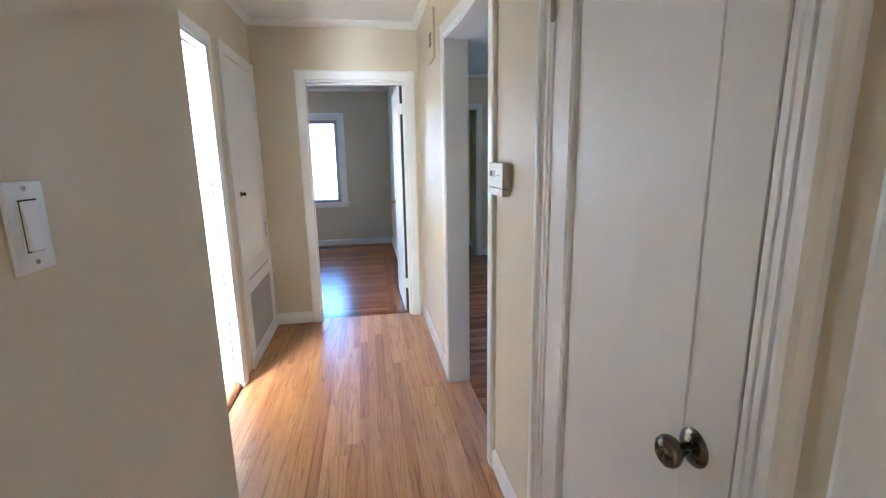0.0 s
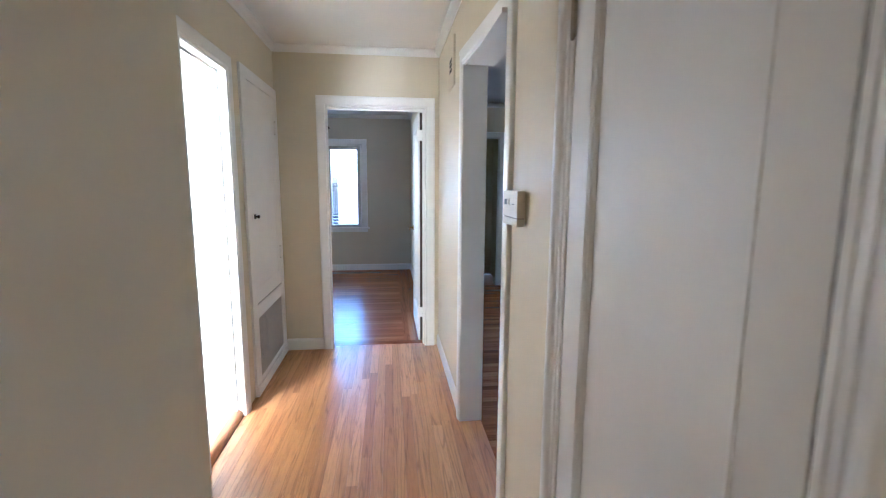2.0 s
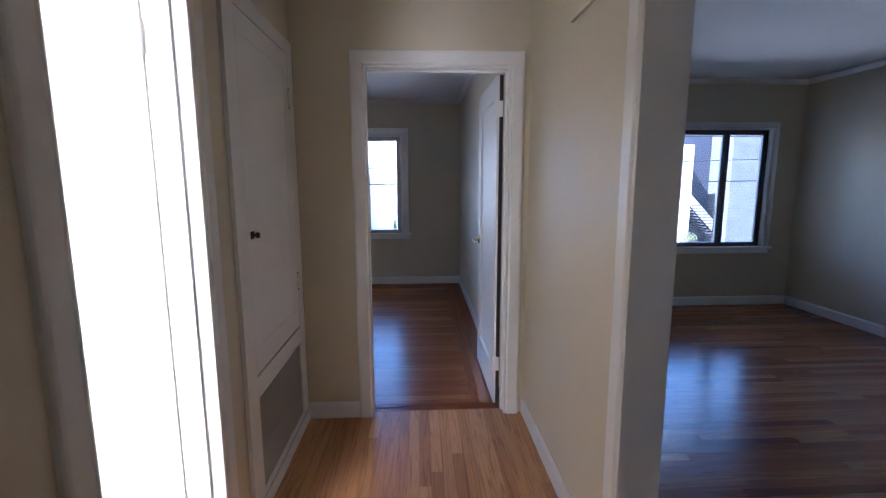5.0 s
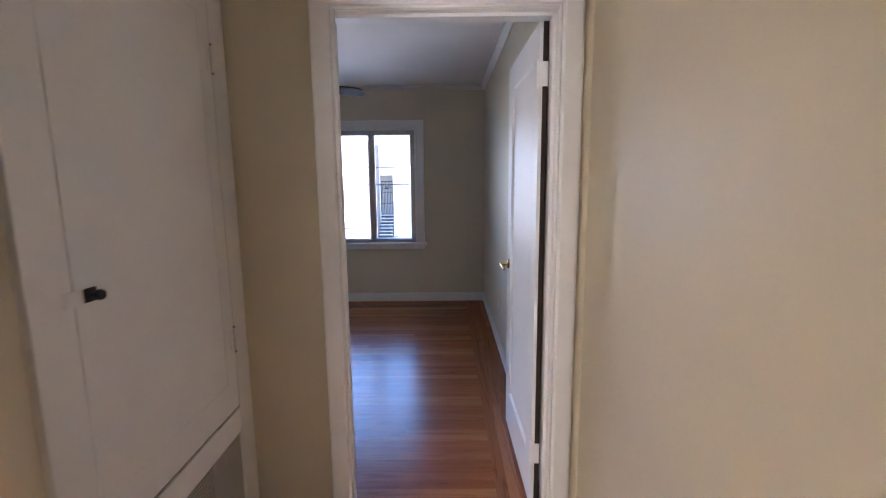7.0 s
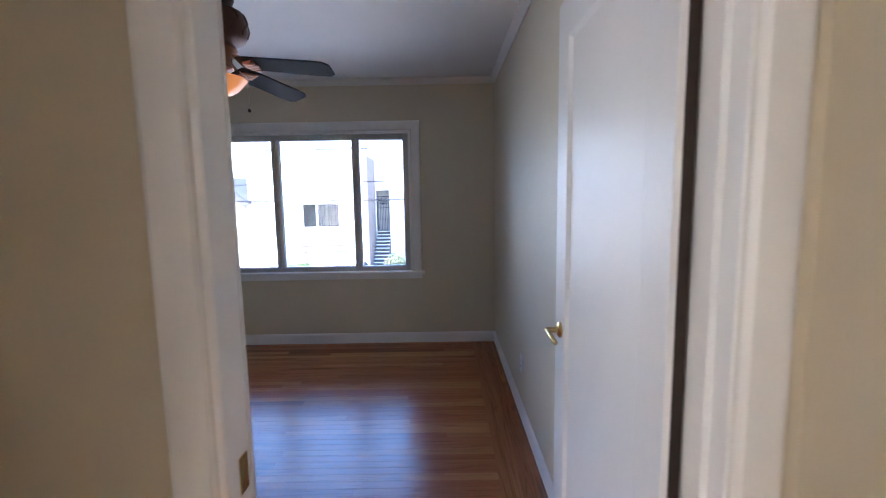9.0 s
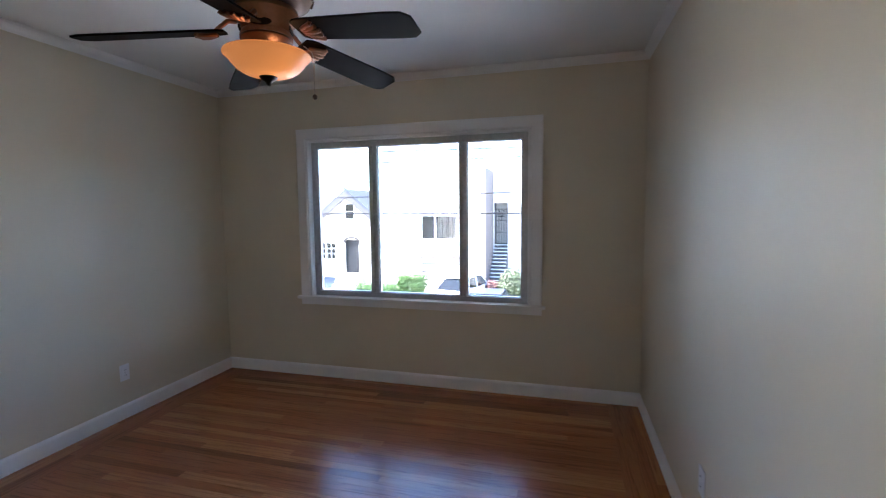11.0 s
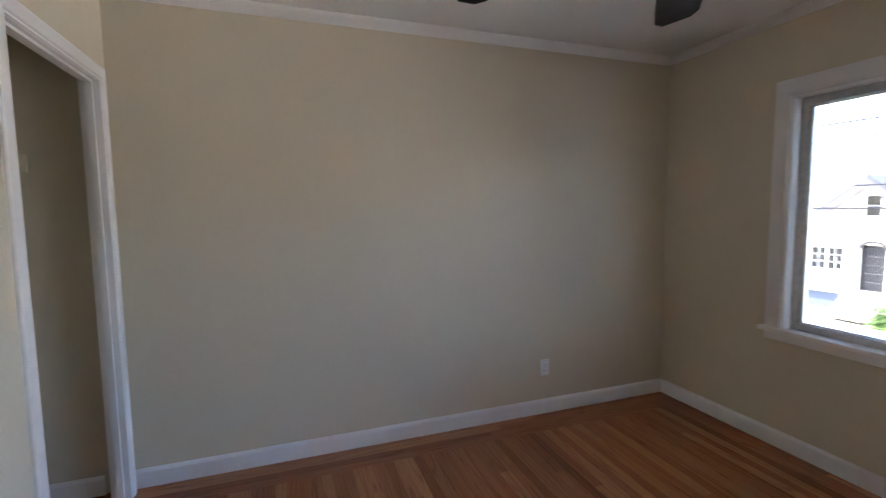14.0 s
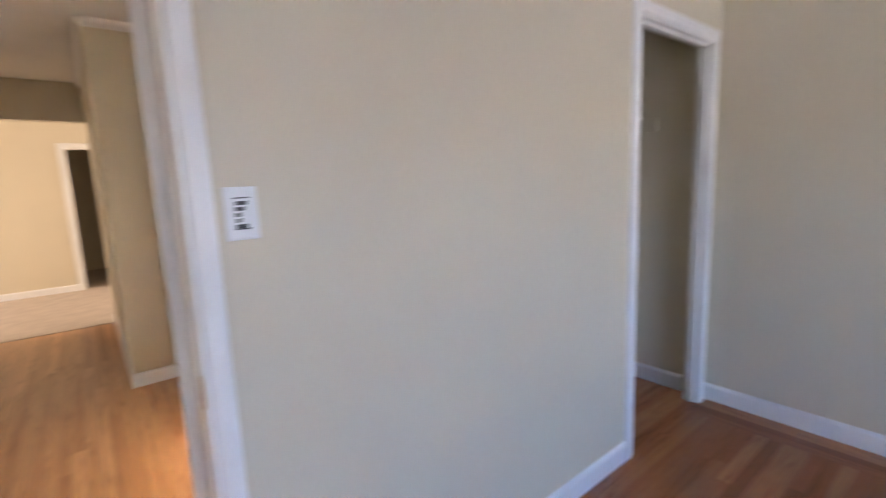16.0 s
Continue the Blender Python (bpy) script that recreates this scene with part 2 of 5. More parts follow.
CASING = [(0, 0), (0, 0.012), (0.003, 0.0145), (0.009, 0.0145), (0.0115, 0.0105), (0.0145, 0.0105), (0.018, 0.016), (0.024, 0.0205), (0.070, 0.0215), (0.080, 0.021), (0.087, 0.018), (0.090, 0.012), (0.090, 0)]


def strip(bm, profile, start, end, out, across, cut0=0.0, cut1=0.0):
    """Extrude a moulding profile (across, out) from start to end; the ends are mitred by cut times the width."""
    start, end, out, across = Vector(start), Vector(end), Vector(out), Vector(across)
    d = (end - start).normalized()
    a = [bm.verts.new(start + across * u + out * v + d * (cut0 * u)) for u, v in profile]
    b = [bm.verts.new(end + across * u + out * v + d * (cut1 * u)) for u, v in profile]
    n = len(profile)
    for k in range(n):
        bm.faces.new((a[k], a[(k + 1) % n], b[(k + 1) % n], b[k]))
    bm.faces.new(a)
    bm.faces.new(b)
    return bm


CLOSET_CASING = [(0, 0), (0, 0.003), (0.003, 0.005), (0.014, 0.006), (0.016, 0.003), (0.019, 0.003), (0.022, 0.008), (0.034, 0.010), (0.037, 0.006),
                 (0.041, 0.006), (0.046, 0.015), (0.056, 0.020), (0.070, 0.021), (0.080, 0.018), (0.088, 0.010), (0.090, 0.004), (0.090, 0)]


def casing(name, axis, face, side, u0, u1, head, label, foot=0.0, width=0.09, depth=1.0, profile=CASING):
    """White moulded casing round an opening u0..u1 up to head, on the wall face, standing out to the given side."""
    prof = [(u * width / 0.09, v * depth) for u, v in profile]
    out = Vector((side, 0, 0)) if axis == "x" else Vector((0, side, 0))
    along = Vector((0, 1, 0)) if axis == "x" else Vector((1, 0, 0))

    def at(u, z):
        return Vector((face, u, z)) if axis == "x" else Vector((u, face, z))

    top = new(name)
    structure(top, label, "door frame")
    part("casing_leg", strip(bmesh.new(), prof, at(u0, foot), at(u0, head), out, -along, 0, 1), TRIM, top)
    part("casing_leg", strip(bmesh.new(), prof, at(u1, foot), at(u1, head), out, along, 0, 1), TRIM, top)
    part("casing_head", strip(bmesh.new(), prof, at(u0, head), at(u1, head), out, Vector((0, 0, 1)), -1, 1), TRIM, top)
    return top


def jamb(parent, axis, a0, a1, u0, u1, head, t=0.018):
    """Flat lining inside an opening; a0..a1 is the depth."""
    for lo, hi, z0, z1 in ((u0, u0 + t, 0, head - t), (u1 - t, u1, 0, head - t), (u0, u1, head - t, head)):
        d = (a0, lo, z0, a1, hi, z1) if axis == "x" else (lo, a0, z0, hi, a1, z1)
        part("jamb", boxes(d, bevel=0.0015), TRIM, parent)


BASE = [(0, 0), (0.013, 0), (0.013, 0.082), (0.009, 0.092), (0.004, 0.099), (0, 0.1)]


def baseboard(axis, face, side, u0, u1, height=0.1):
    prof = [(v * height / 0.1, u) for u, v in BASE]
    out = (side, 0, 0) if axis == "x" else (0, side, 0)
    a = (face, u0, 0.0) if axis == "x" else (u0, face, 0.0)
    b = (face, u1, 0.0) if axis == "x" else (u1, face, 0.0)
    ob = part("baseboard", strip(bmesh.new(), prof, a, b, out, (0, 0, 1)), TRIM)
    return structure(ob, "white painted wooden baseboard along the wall", "baseboard")


COVE = [(0, 0), (0.006, 0), (0.010, 0.006), (0.016, 0.012), (0.030, 0.022), (0.040, 0.034), (0.043, 0.046), (0.043, 0.052), (0, 0.052)]


def crown(axis, face, side, u0, u1, top):
    prof = [(v, u) for u, v in COVE]
    out = (side, 0, 0) if axis == "x" else (0, side, 0)
    a = (face, u0, top - 0.052) if axis == "x" else (u0, face, top - 0.052)
    b = (face, u1, top - 0.052) if axis == "x" else (u1, face, top - 0.052)
    ob = part("trim", strip(bmesh.new(), prof, a, b, out, (0, 0, 1)), CEILING)
    return structure(ob, "white coved crown moulding under the ceiling", "crown moulding")


# ---- the plan ----
TOP = 2.50                       # ceiling
WX, EXN, EXF = 0.0, 1.375, 1.325  # hall: west wall, east wall near and far
HEND, BS, BN = 4.0, 4.13, 7.615   # hall end, bedroom south and north
BW, BE = -2.275, 1.25             # bedroom west and east
PX, PY = 0.40, 1.38               # corner where the passage widens
SOUTH = -0.78

# hall and passage walls
wall("wall_hall_west", "x", -0.12, WX, PY, 4.0, 0, TOP, [(2.31, 2.90, 0, 2.06), (1.46, 1.93, 1.25, 2.0), (3.22, 3.90, 0.06, 2.09)])
wall("wall_hall_end", "y", HEND, BS, -0.12, EXF + 0.13, 0, TOP, [(0.367, 1.220, 0, 2.05)])
wall("wall_closet_front", "y", BS - 0.075, BS, BW - 0.12, -0.12, 0, TOP, [(-2.19, -1.402, 0, 2.05)])
east = wall("wall_hall_east", "x", EXN, EXN + 0.12, SOUTH, HEND, 0, TOP, [(1.91, 2.69, 0, 2.08), (0.545, 1.31, 0, 2.05), (-0.45, 0.353, 0, 2.05)])
for v in east.data.vertices:  # past the doorway the wall is shifted to fit the camera's view
    if v.co.y > 2.6:
        v.co.x -= EXN - EXF
wall("wall_passage_block", "x", PX - 0.12, PX, SOUTH, PY, 0, TOP)
wall("wall_passage_return", "y", PY - 0.12, PY, -0.12, PX - 0.12, 0, TOP)
# bedroom
wall("wall_bedroom_west", "x", BW - 0.12, BW, BS, BN, 0, TOP)
wall("wall_bedroom_east", "x", BE, BE + 0.2, BS, BN, 0, TOP)
WIN = (-1.392, 0.442, 0.70, 2.02)
wall("wall_bedroom_north", "y", BN, BN + 0.16, BW - 0.12, BE + 0.2, 0, TOP, [WIN])
# closet
wall("wall_closet_back", "y", 3.28, 3.40, BW - 0.12, -0.12, 0, TOP)
wall("wall_closet_west", "x", BW - 0.12, BW, 3.40, 4.055, 0, TOP)
wall("wall_closet_east", "x", -1.1, -0.98, 3.40, 4.055, 0, TOP)
# east room
EWIN = (2.88, 4.58, 0.665, 1.975)
wall("wall_east_room_north", "y", 6.30, 6.46, 1.45, 5.05, 0, TOP, [EWIN, (1.62, 2.39, 0, 2.05)])
wall("wall_east_room_east", "x", 4.93, 5.05, 1.08, 6.30, 0, TOP)
wall("wall_east_room_south", "y", 1.08, 1.20, 2.1, 4.93, 0, TOP)
wall("wall_east_room_closet", "x", 2.1, 2.2, -0.9, 1.08, 0, TOP)
wall("wall_east_closet_north", "y", 1.60, 1.70, 1.445, 2.2, 0, TOP)
wall("wall_dark_closet", "y", 7.1, 7.2, 1.45, 2.6, 0, TOP)
wall("wall_dark_closet_side", "x", 2.5, 2.6, 6.46, 7.1, 0, TOP)
# bathroom
wall("wall_bathroom_south", "y", 0.2, 0.30, -2.1, 0.28, 0, TOP)
wall("wall_bathroom_west", "x", -2.1, -2.0, 0.30, 3.28, 0, TOP)
# living room beyond the passage
wall("wall_living_north_west", "y", SOUTH - 0.12, SOUTH, -3.1, PX, 0, TOP)
wall("wall_living_header", "y", SOUTH - 0.12, SOUTH, PX, EXN, 2.12, TOP)
wall("wall_living_north_east", "y", SOUTH - 0.12, SOUTH, EXN, 4.1, 0, TOP)
wall("wall_living_south", "y", -3.37, -3.25, -3.1, 4.1, 0, TOP, [(0.0, 0.62, 0, 2.05)])
wall("wall_living_west", "x", -3.22, -3.1, -3.37, -0.78, 0, TOP)
wall("wall_living_east", "x", 4.1, 4.22, -3.37, -0.78, 0, TOP)
wall("wall_far_room", "y", -5.6, -5.5, -1.5, 2.2, 0, TOP)
wall("wall_far_room_west", "x", -1.6, -1.5, -5.6, -3.37, 0, TOP)
wall("wall_far_room_east", "x", 2.1, 2.2, -5.5, -3.37, 0, TOP)


def slab(name, x0, y0, x1, y1, z0, z1, mat, label, category):
    return structure(part(name, boxes((x0, y0, z0, x1, y1, z1)), mat), label, category)


slab("ceiling", -3.3, -5.7, 5.1, 7.8, TOP, TOP + 0.1, CEILING, "flat white painted plaster ceiling", "ceiling")
SUB = slab("floor", -3.3, -0.86, 5.1, 7.3, -0.12, -0.022, GAP, "subfloor under the oak strips", "floor")
slab("floor_bathroom", -2.0, 0.3, -0.06, 3.28, -0.022, 0.012, TILE, "white tiled bathroom floor", "floor")
slab("floor_living", -3.1, -3.3, 4.1, -0.79, -0.12, 0.004, CARPET, "beige cut-pile carpet", "carpet")
slab("floor_far_room", -1.5, -5.5, 2.1, -3.3, -0.12, 0.0, CARPET, "dim carpeted floor of the far room", "floor")

# crown and baseboards
for a in (("y", HEND, -1, WX, EXF), ("x", WX, 1, PY, HEND), ("x", EXF, -1, 2.69, HEND), ("x", EXN, -1, SOUTH, 1.91), ("x", PX, 1, SOUTH, PY), ("y", PY, 1, WX, PX),
          ("y", BN, -1, BW, BE), ("y", BS, 1, BW, BE), ("x", BW, 1, BS, BN), ("x", BE, -1, BS, BN),
          ("y", 6.30, -1, 1.45, 4.93), ("x", 4.93, -1, 1.2, 6.3)):
    crown(*a, TOP)
structure(part("trim", strip(bmesh.new(), [(v, u) for u, v in COVE], (EXN, 1.91, TOP - 0.052), (EXF, 2.69, TOP - 0.052), (-1, 0, 0), (0, 0, 1)), CEILING), "white coved crown moulding under the ceiling", "crown moulding")
for a in (("y", HEND, -1, WX + 0.02, 0.325), ("x", EXF, -1, 2.755, HEND), ("x", EXN, -1, 1.384, 1.838), ("x", EXN, -1, SOUTH, -0.525), ("x", PX, 1, SOUTH, PY + 0.013), ("y", PY, 1, WX, PX),
          ("x", WX, 1, PY, 2.22), ("y", BN, -1, BW, BE), ("x", BW, 1, BS, BN), ("x", BE, -1, BS, BN), ("y", BS, 1, -1.352, 0.327),
          ("y", 3.40, 1, BW, -1.1), ("x", BW, 1, 3.40, 4.0),
          ("y", 6.30, -1, 2.48, 4.93), ("x", 4.93, -1, 1.2, 6.3), ("y", -3.25, 1, 0.71, 4.0), ("y", -3.25, 1, -3.1, -0.09)):
    baseboard(*a)

# casings and jambs
c = casing("trim_hall_door", "y", HEND, -1, 0.415, 1.200, 2.036, "white moulded casing round the bedroom doorway")
jamb(c, "y", HEND - 0.002, BS + 0.002, 0.367, 1.220, 2.052)
part("door_stop", boxes((0.385, 4.035, 2.022, 1.202, 4.075, 2.034), (1.190, 4.035, 0, 1.202, 4.075, 2.034)), TRIM, c)
c = new("trim_bedroom_door")
structure(c, "white moulded casing on the bedroom side", "door frame")
part("casing_leg", strip(bmesh.new(), [(u * 0.66, v) for u, v in CASING], (0.387, BS, 0), (0.387, BS, 2.036), (0, 1, 0), (-1, 0, 0), 0, 1.5), TRIM, c)
part("casing_head", strip(bmesh.new(), CASING, (0.387, BS, 2.036), (1.200, BS, 2.036), (0, 1, 0), (0, 0, 1), -0.66, 0), TRIM, c)
c = casing("trim_closet", "y", BS, 1, -2.172, -1.420, 2.036, "white moulded casing round the open closet", width=0.068, depth=0.7)
jamb(c, "y", BS - 0.077, BS + 0.002, -2.19, -1.402, 2.052)
part("door_stop", boxes((-2.172, BS - 0.05, 0, -2.160, BS - 0.02, 2.034), (-2.172, BS - 0.05, 2.022, -1.420, BS - 0.02, 2.034), (-1.432, BS - 0.05, 0, -1.420, BS - 0.02, 2.034)), TRIM, c)
c = casing("trim_bathroom", "x", WX, 1, 2.328, 2.882, 2.045, "white moulded casing round the bathroom doorway")
jamb(c, "x", -0.122, 0.002, 2.31, 2.90, 2.062)
part("door_stop", boxes((-0.075, 2.87, 0, -0.035, 2.882, 2.043), (-0.075, 2.328, 2.031, -0.035, 2.882, 2.043), (-0.075, 2.328, 0, -0.035, 2.340, 2.043)), TRIM, c)
c = new("trim_east_room")
structure(c, "white moulded casing round the east room doorway", "door frame")
W_, UP, AL = Vector((-1, 0, 0)), Vector((0, 0, 1)), Vector((0, 1, 0))
part("casing_leg", strip(bmesh.new(), CASING, (EXN, 1.928, 0), (EXN, 1.928, 2.065), W_, -AL, 0, 1), TRIM, c)
part("casing_leg", strip(bmesh.new(), CASING, (EXF, 2.672, 0), (EXF, 2.672, 2.065), W_, AL, 0, 1), TRIM, c)
part("casing_head", strip(bmesh.new(), CASING, (EXN, 1.928, 2.065), (EXF, 2.672, 2.065), W_, UP, -1, 1), TRIM, c)
part("jamb", boxes((EXN - 0.002, 1.91, 0, EXN + 0.124, 1.928, 2.064), bevel=0.0015), TRIM, c)
part("jamb", boxes((EXF - 0.002, 2.672, 0, EXF + 0.124, 2.69, 2.064), bevel=0.0015), TRIM, c)
part("jamb", boxes((EXF + 0.01, 1.91, 2.065, EXF + 0.16, 2.69, 2.082)), TRIM, c)
c = casing("trim_hall_closet", "x", EXN, -1, 0.563, 1.292, 2.035, "white moulded casing round the hall closet door", profile=CLOSET_CASING)
jamb(c, "x", EXN - 0.002, EXN + 0.072, 0.545, 1.31, 2.052)
c = casing("trim_second_closet", "x", EXN, -1, -0.432, 0.335, 2.035, "white moulded casing round the second closet door")
jamb(c, "x", EXN - 0.002, EXN + 0.072, -0.45, 0.353, 2.052)
casing("trim_dark_closet", "y", 6.30, -1, 1.63, 2.385, 2.035, "white moulded casing round the dark closet doorway")
casing("trim_living", "y", -3.25, 1, 0.0, 0.62, 2.04, "white moulded casing of the far doorway")


# ---- window units ----
def window(name, x0, x1, z0, z1, face, mulls, metal_mat, label, wd=0.105):
    """Three-light metal slider in a cased opening of a wall whose room face is at y = face."""
    w = new(name)
    structure(w, label, "window")
    d0, d1 = face + 0.045, face + 0.095
    f = 0.045
    fr = boxes((x0, d0, z0, x0 + f, d1, z1), (x1 - f, d0, z0, x1, d1, z1), (x0 + f, d0, z1 - f, x1 - f, d1, z1), (x0 + f, d0, z0, x1 - f, d1, z0 + f), bevel=0.003)
    part("window_frame", fr, metal_mat, w)
    edges = [x0 + f, *mulls, x1 - f]
    for k, m in enumerate(mulls):
        lo, hi = (m - 0.044, m + 0.030) if k == 0 else (m - 0.028, m + 0.028)
        part("mullion", boxes((lo, d0 - 0.006, z0 + f, m - 0.008, d1 - 0.004, z1 - f), (m + 0.004, d0 - 0.010, z0 + f, hi, d1 - 0.004, z1 - f), (m - 0.008, d0 + 0.006, z0 + f, m + 0.004, d1 - 0.006, z1 - f), bevel=0.002), metal_mat, w)
    part("slide_track", boxes((x0 + f, d0 - 0.010, z1 - f - 0.008, x1 - f, d0 + 0.004, z1 - f + 0.006), (x0 + f, d0 - 0.010, z0 + f - 0.006, x1 - f, d0 + 0.004, z0 + f + 0.008), bevel=0.002), metal_mat, w)
    for a, b in zip(edges, edges[1:]):
        p = part("pane", boxes((a - 0.004, d0 + 0.022, z0 + f - 0.004, b + 0.004, d0 + 0.027, z1 - f + 0.004)), PANE, w)
        p.visible_shadow = False
    s = 0.014
    for k, (a, b) in enumerate(zip(edges, edges[1:])):
        a2, b2 = a + (0.024 if k else 0), b - (0.024 if k < len(edges) - 2 else 0)
        part("sash", boxes((a2, d0 + 0.008, z0 + f, a2 + s, d1 - 0.008, z1 - f), (b2 - s, d0 + 0.008, z0 + f, b2, d1 - 0.008, z1 - f),
                           (a2 + s, d0 + 0.008, z1 - f - s, b2 - s, d1 - 0.008, z1 - f), (a2 + s, d0 + 0.008, z0 + f, b2 - s, d1 - 0.008, z0 + f + s), bevel=0.002), metal_mat, w)
    m = mulls[0]
    part("latch", boxes((m - 0.010, d0 - 0.028, (z0 + z1) / 2 - 0.035, m + 0.010, d0 - 0.012, (z0 + z1) / 2 + 0.03), bevel=0.004), NICKEL, w, "small metal sash latch")
    # wooden surround
    prof = [(u * wd / 0.09, v) for u, v in CASING]
    out, along, up = Vector((0, -1, 0)), Vector((1, 0, 0)), Vector((0, 0, 1))
    part("casing_leg", strip(bmesh.new(), prof, (x0, face, z0 + 0.012), (x0, face, z1), out, -along, 0, 1), TRIM, w)
    part("casing_leg", strip(bmesh.new(), prof, (x1, face, z0 + 0.012), (x1, face, z1), out, along, 0, 1), TRIM, w)
    part("casing_head", strip(bmesh.new(), prof, (x0, face, z1), (x1, face, z1), out, up, -1, 1), TRIM, w)
    part("window_sill", boxes((x0 - wd - 0.025, face - 0.042, z0 - 0.012, x1 + wd + 0.025, face + 0.0, z0 + 0.012), (x0, face - 0.0, z0 - 0.012, x1, d0, z0 + 0.012), bevel=0.004), TRIM, w)
    part("apron", boxes((x0 - wd, face - 0.016, z0 - 0.062, x1 + wd, face, z0 - 0.012), bevel=0.004), TRIM, w)
    part("reveal", boxes((x0 - 0.001, face - 0.004, z1 - 0.004, x1 + 0.001, d0, z1 + 0.002), (x0 - 0.002, face - 0.004, z0, x0 + 0.004, d0, z1 - 0.004), (x1 - 0.004, face - 0.004, z0, x1 + 0.002, d0, z1 - 0.004)), TRIM, w)
    return w


window("window_1", *WIN[:2], *WIN[2:], BN, (-0.818, -0.066), BRONZE, "three-light bronze metal sliding window in white casing")
window("window_2", *EWIN[:2], *EWIN[2:], 6.30, (3.33, 4.10), STEEL_FRAME, "three-light dark metal sliding window in white casing", 0.072)


# ---- doors ----
def leaf(name, wide, high, label, panel_in=0.11, bottom=0.22, thick=0.035):
    """A one-panel door: origin at the hinge foot, wide along +x, thick along -y..0."""
    d = new(name)
    structure(d, label, "door")
    a, b, t = panel_in, wide - panel_in, thick
    part("stile", boxes((0, -t, 0.006, a, 0, high), bevel=0.0015), DOOR, d)
    part("stile", boxes((b, -t, 0.006, wide, 0, high), bevel=0.0015), DOOR, d)
    part("rail", boxes((a, -t, high - 0.12, b, 0, high), bevel=0.001), DOOR, d)
    part("rail", boxes((a, -t, 0.006, b, 0, bottom), bevel=0.001), DOOR, d)
    part("panel", boxes((a, -t + 0.012, bottom, b, -0.012, high - 0.12)), DOOR, d)
    slope = [(0, 0), (0.012, 0), (0.002, 0.011), (0, 0.012)]
    for side, yy in ((1, -0.012), (-1, -t + 0.012)):
        bm = bmesh.new()
        o = Vector((0, side, 0))
        for s, e, ac in (((a, yy, bottom), (a, yy, high - 0.12), (1, 0, 0)), ((b, yy, bottom), (b, yy, high - 0.12), (-1, 0, 0)),
                         ((a, yy, bottom), (b, yy, bottom), (0, 0, 1)), ((a, yy, high - 0.12), (b, yy, high - 0.12), (0, 0, -1))):
            strip(bm, slope, s, e, o, ac, 1, -1)
        part("panel_bead", bm, DOOR, d)
    return d


def bead_moulding(d, wide, high, inset):
    """Three fine reeds round the panel."""
    reeds = [(0, -0.012), (0, 0.0), (0.0015, 0.002), (0.005, 0.002), (0.0065, -0.005), (0.008, -0.005), (0.010, 0.0015), (0.014, 0.0015), (0.016, -0.006), (0.0175, -0.006), (0.019, -0.001), (0.023, -0.002), (0.026, -0.009), (0.026, -0.012)]
    soft_reeds = [(0, -0.0125), (0, 0.0), (0.002, 0.0016), (0.006, 0.0016), (0.009, 0.0), (0.20, -0.0115), (0.20, -0.0125)]  # latch side flattened to one faint ridge to fit the camera's view
    a, b, lo, hi = inset, wide - inset, 0.22, high - 0.12
    bm, o = bmesh.new(), Vector((0, 1, 0))
    for s, e, ac in (((a, 0, lo), (a, 0, hi), (1, 0, 0)), ((b, 0, lo), (b, 0, hi), (-1, 0, 0)), ((a, 0, lo), (b, 0, lo), (0, 0, 1)), ((a, 0, hi), (b, 0, hi), (0, 0, -1))):
        strip(bm, soft_reeds if s[0] == b else reeds, s, e, o, ac, 1, -1)
    part("panel_moulding", bm, DOOR, d)


def hinge(parent, x, y, z, mat=None):
    bm = boxes((x - 0.0042, y - 0.034, z - 0.045, x + 0.002, y, z + 0.045))
    lathe(bm, [(0.006, -0.047), (0.006, 0.047)], (x, y + 0.004, z), "z", 12)
    lathe(bm, [(0.002, -0.055), (0.005, -0.052), (0.005, -0.047)], (x, y + 0.004, z), "z", 12)
    lathe(bm, [(0.005, 0.047), (0.005, 0.052), (0.002, 0.055)], (x, y + 0.004, z), "z", 12)
    for dz in (-0.03, 0.0, 0.03):
        lathe(bm, [(0.004, -0.0052), (0.004, -0.002)], (x, y - 0.02, z + dz), "x", 8)
    return part("hinge", bm, mat or TRIM, parent, "bare metal butt hinge" if mat else "painted-over butt hinge")


def knob(parent, x, z, side, mat, y):
    """A round door knob with its rose on the face y, standing out along side."""
    bm = bmesh.new()
    s = side
    lathe(bm, [(0.033, 0.0), (0.033, 0.003 * s), (0.029, 0.007 * s), (0.02, 0.010 * s), (0.011, 0.012 * s), (0.010, 0.026 * s), (0.013, 0.031 * s), (0.021, 0.036 * s), (0.0265, 0.043 * s),
               (0.0275, 0.050 * s), (0.025, 0.057 * s), (0.018, 0.062 * s), (0.010, 0.063 * s), (0.009, 0.061 * s), (0.004, 0.061 * s)], (x, y, z), "y", 32)
    return smooth(part("door_knob", bm, mat, parent, "round darkened nickel knob"))


def lever(parent, x, z, y, side, toward, mat, label):
    bm = bmesh.new()
    s = side
    lathe(bm, [(0.027, 0), (0.027, 0.004 * s), (0.022, 0.009 * s), (0.010, 0.011 * s), (0.009, 0.045 * s), (0.007, 0.052 * s)], (x, y, z), "y", 24)
    tube(bm, [(x, y + 0.045 * s, z), (x + toward * 0.02, y + 0.047 * s, z), (x + toward * 0.05, y + 0.046 * s, z - 0.003), (x + toward * 0.085, y + 0.044 * s, z - 0.009), (x + toward * 0.10, y + 0.042 * s, z - 0.013)], 0.0075, 10)
    return smooth(part("door_lever", bm, mat, parent, label))


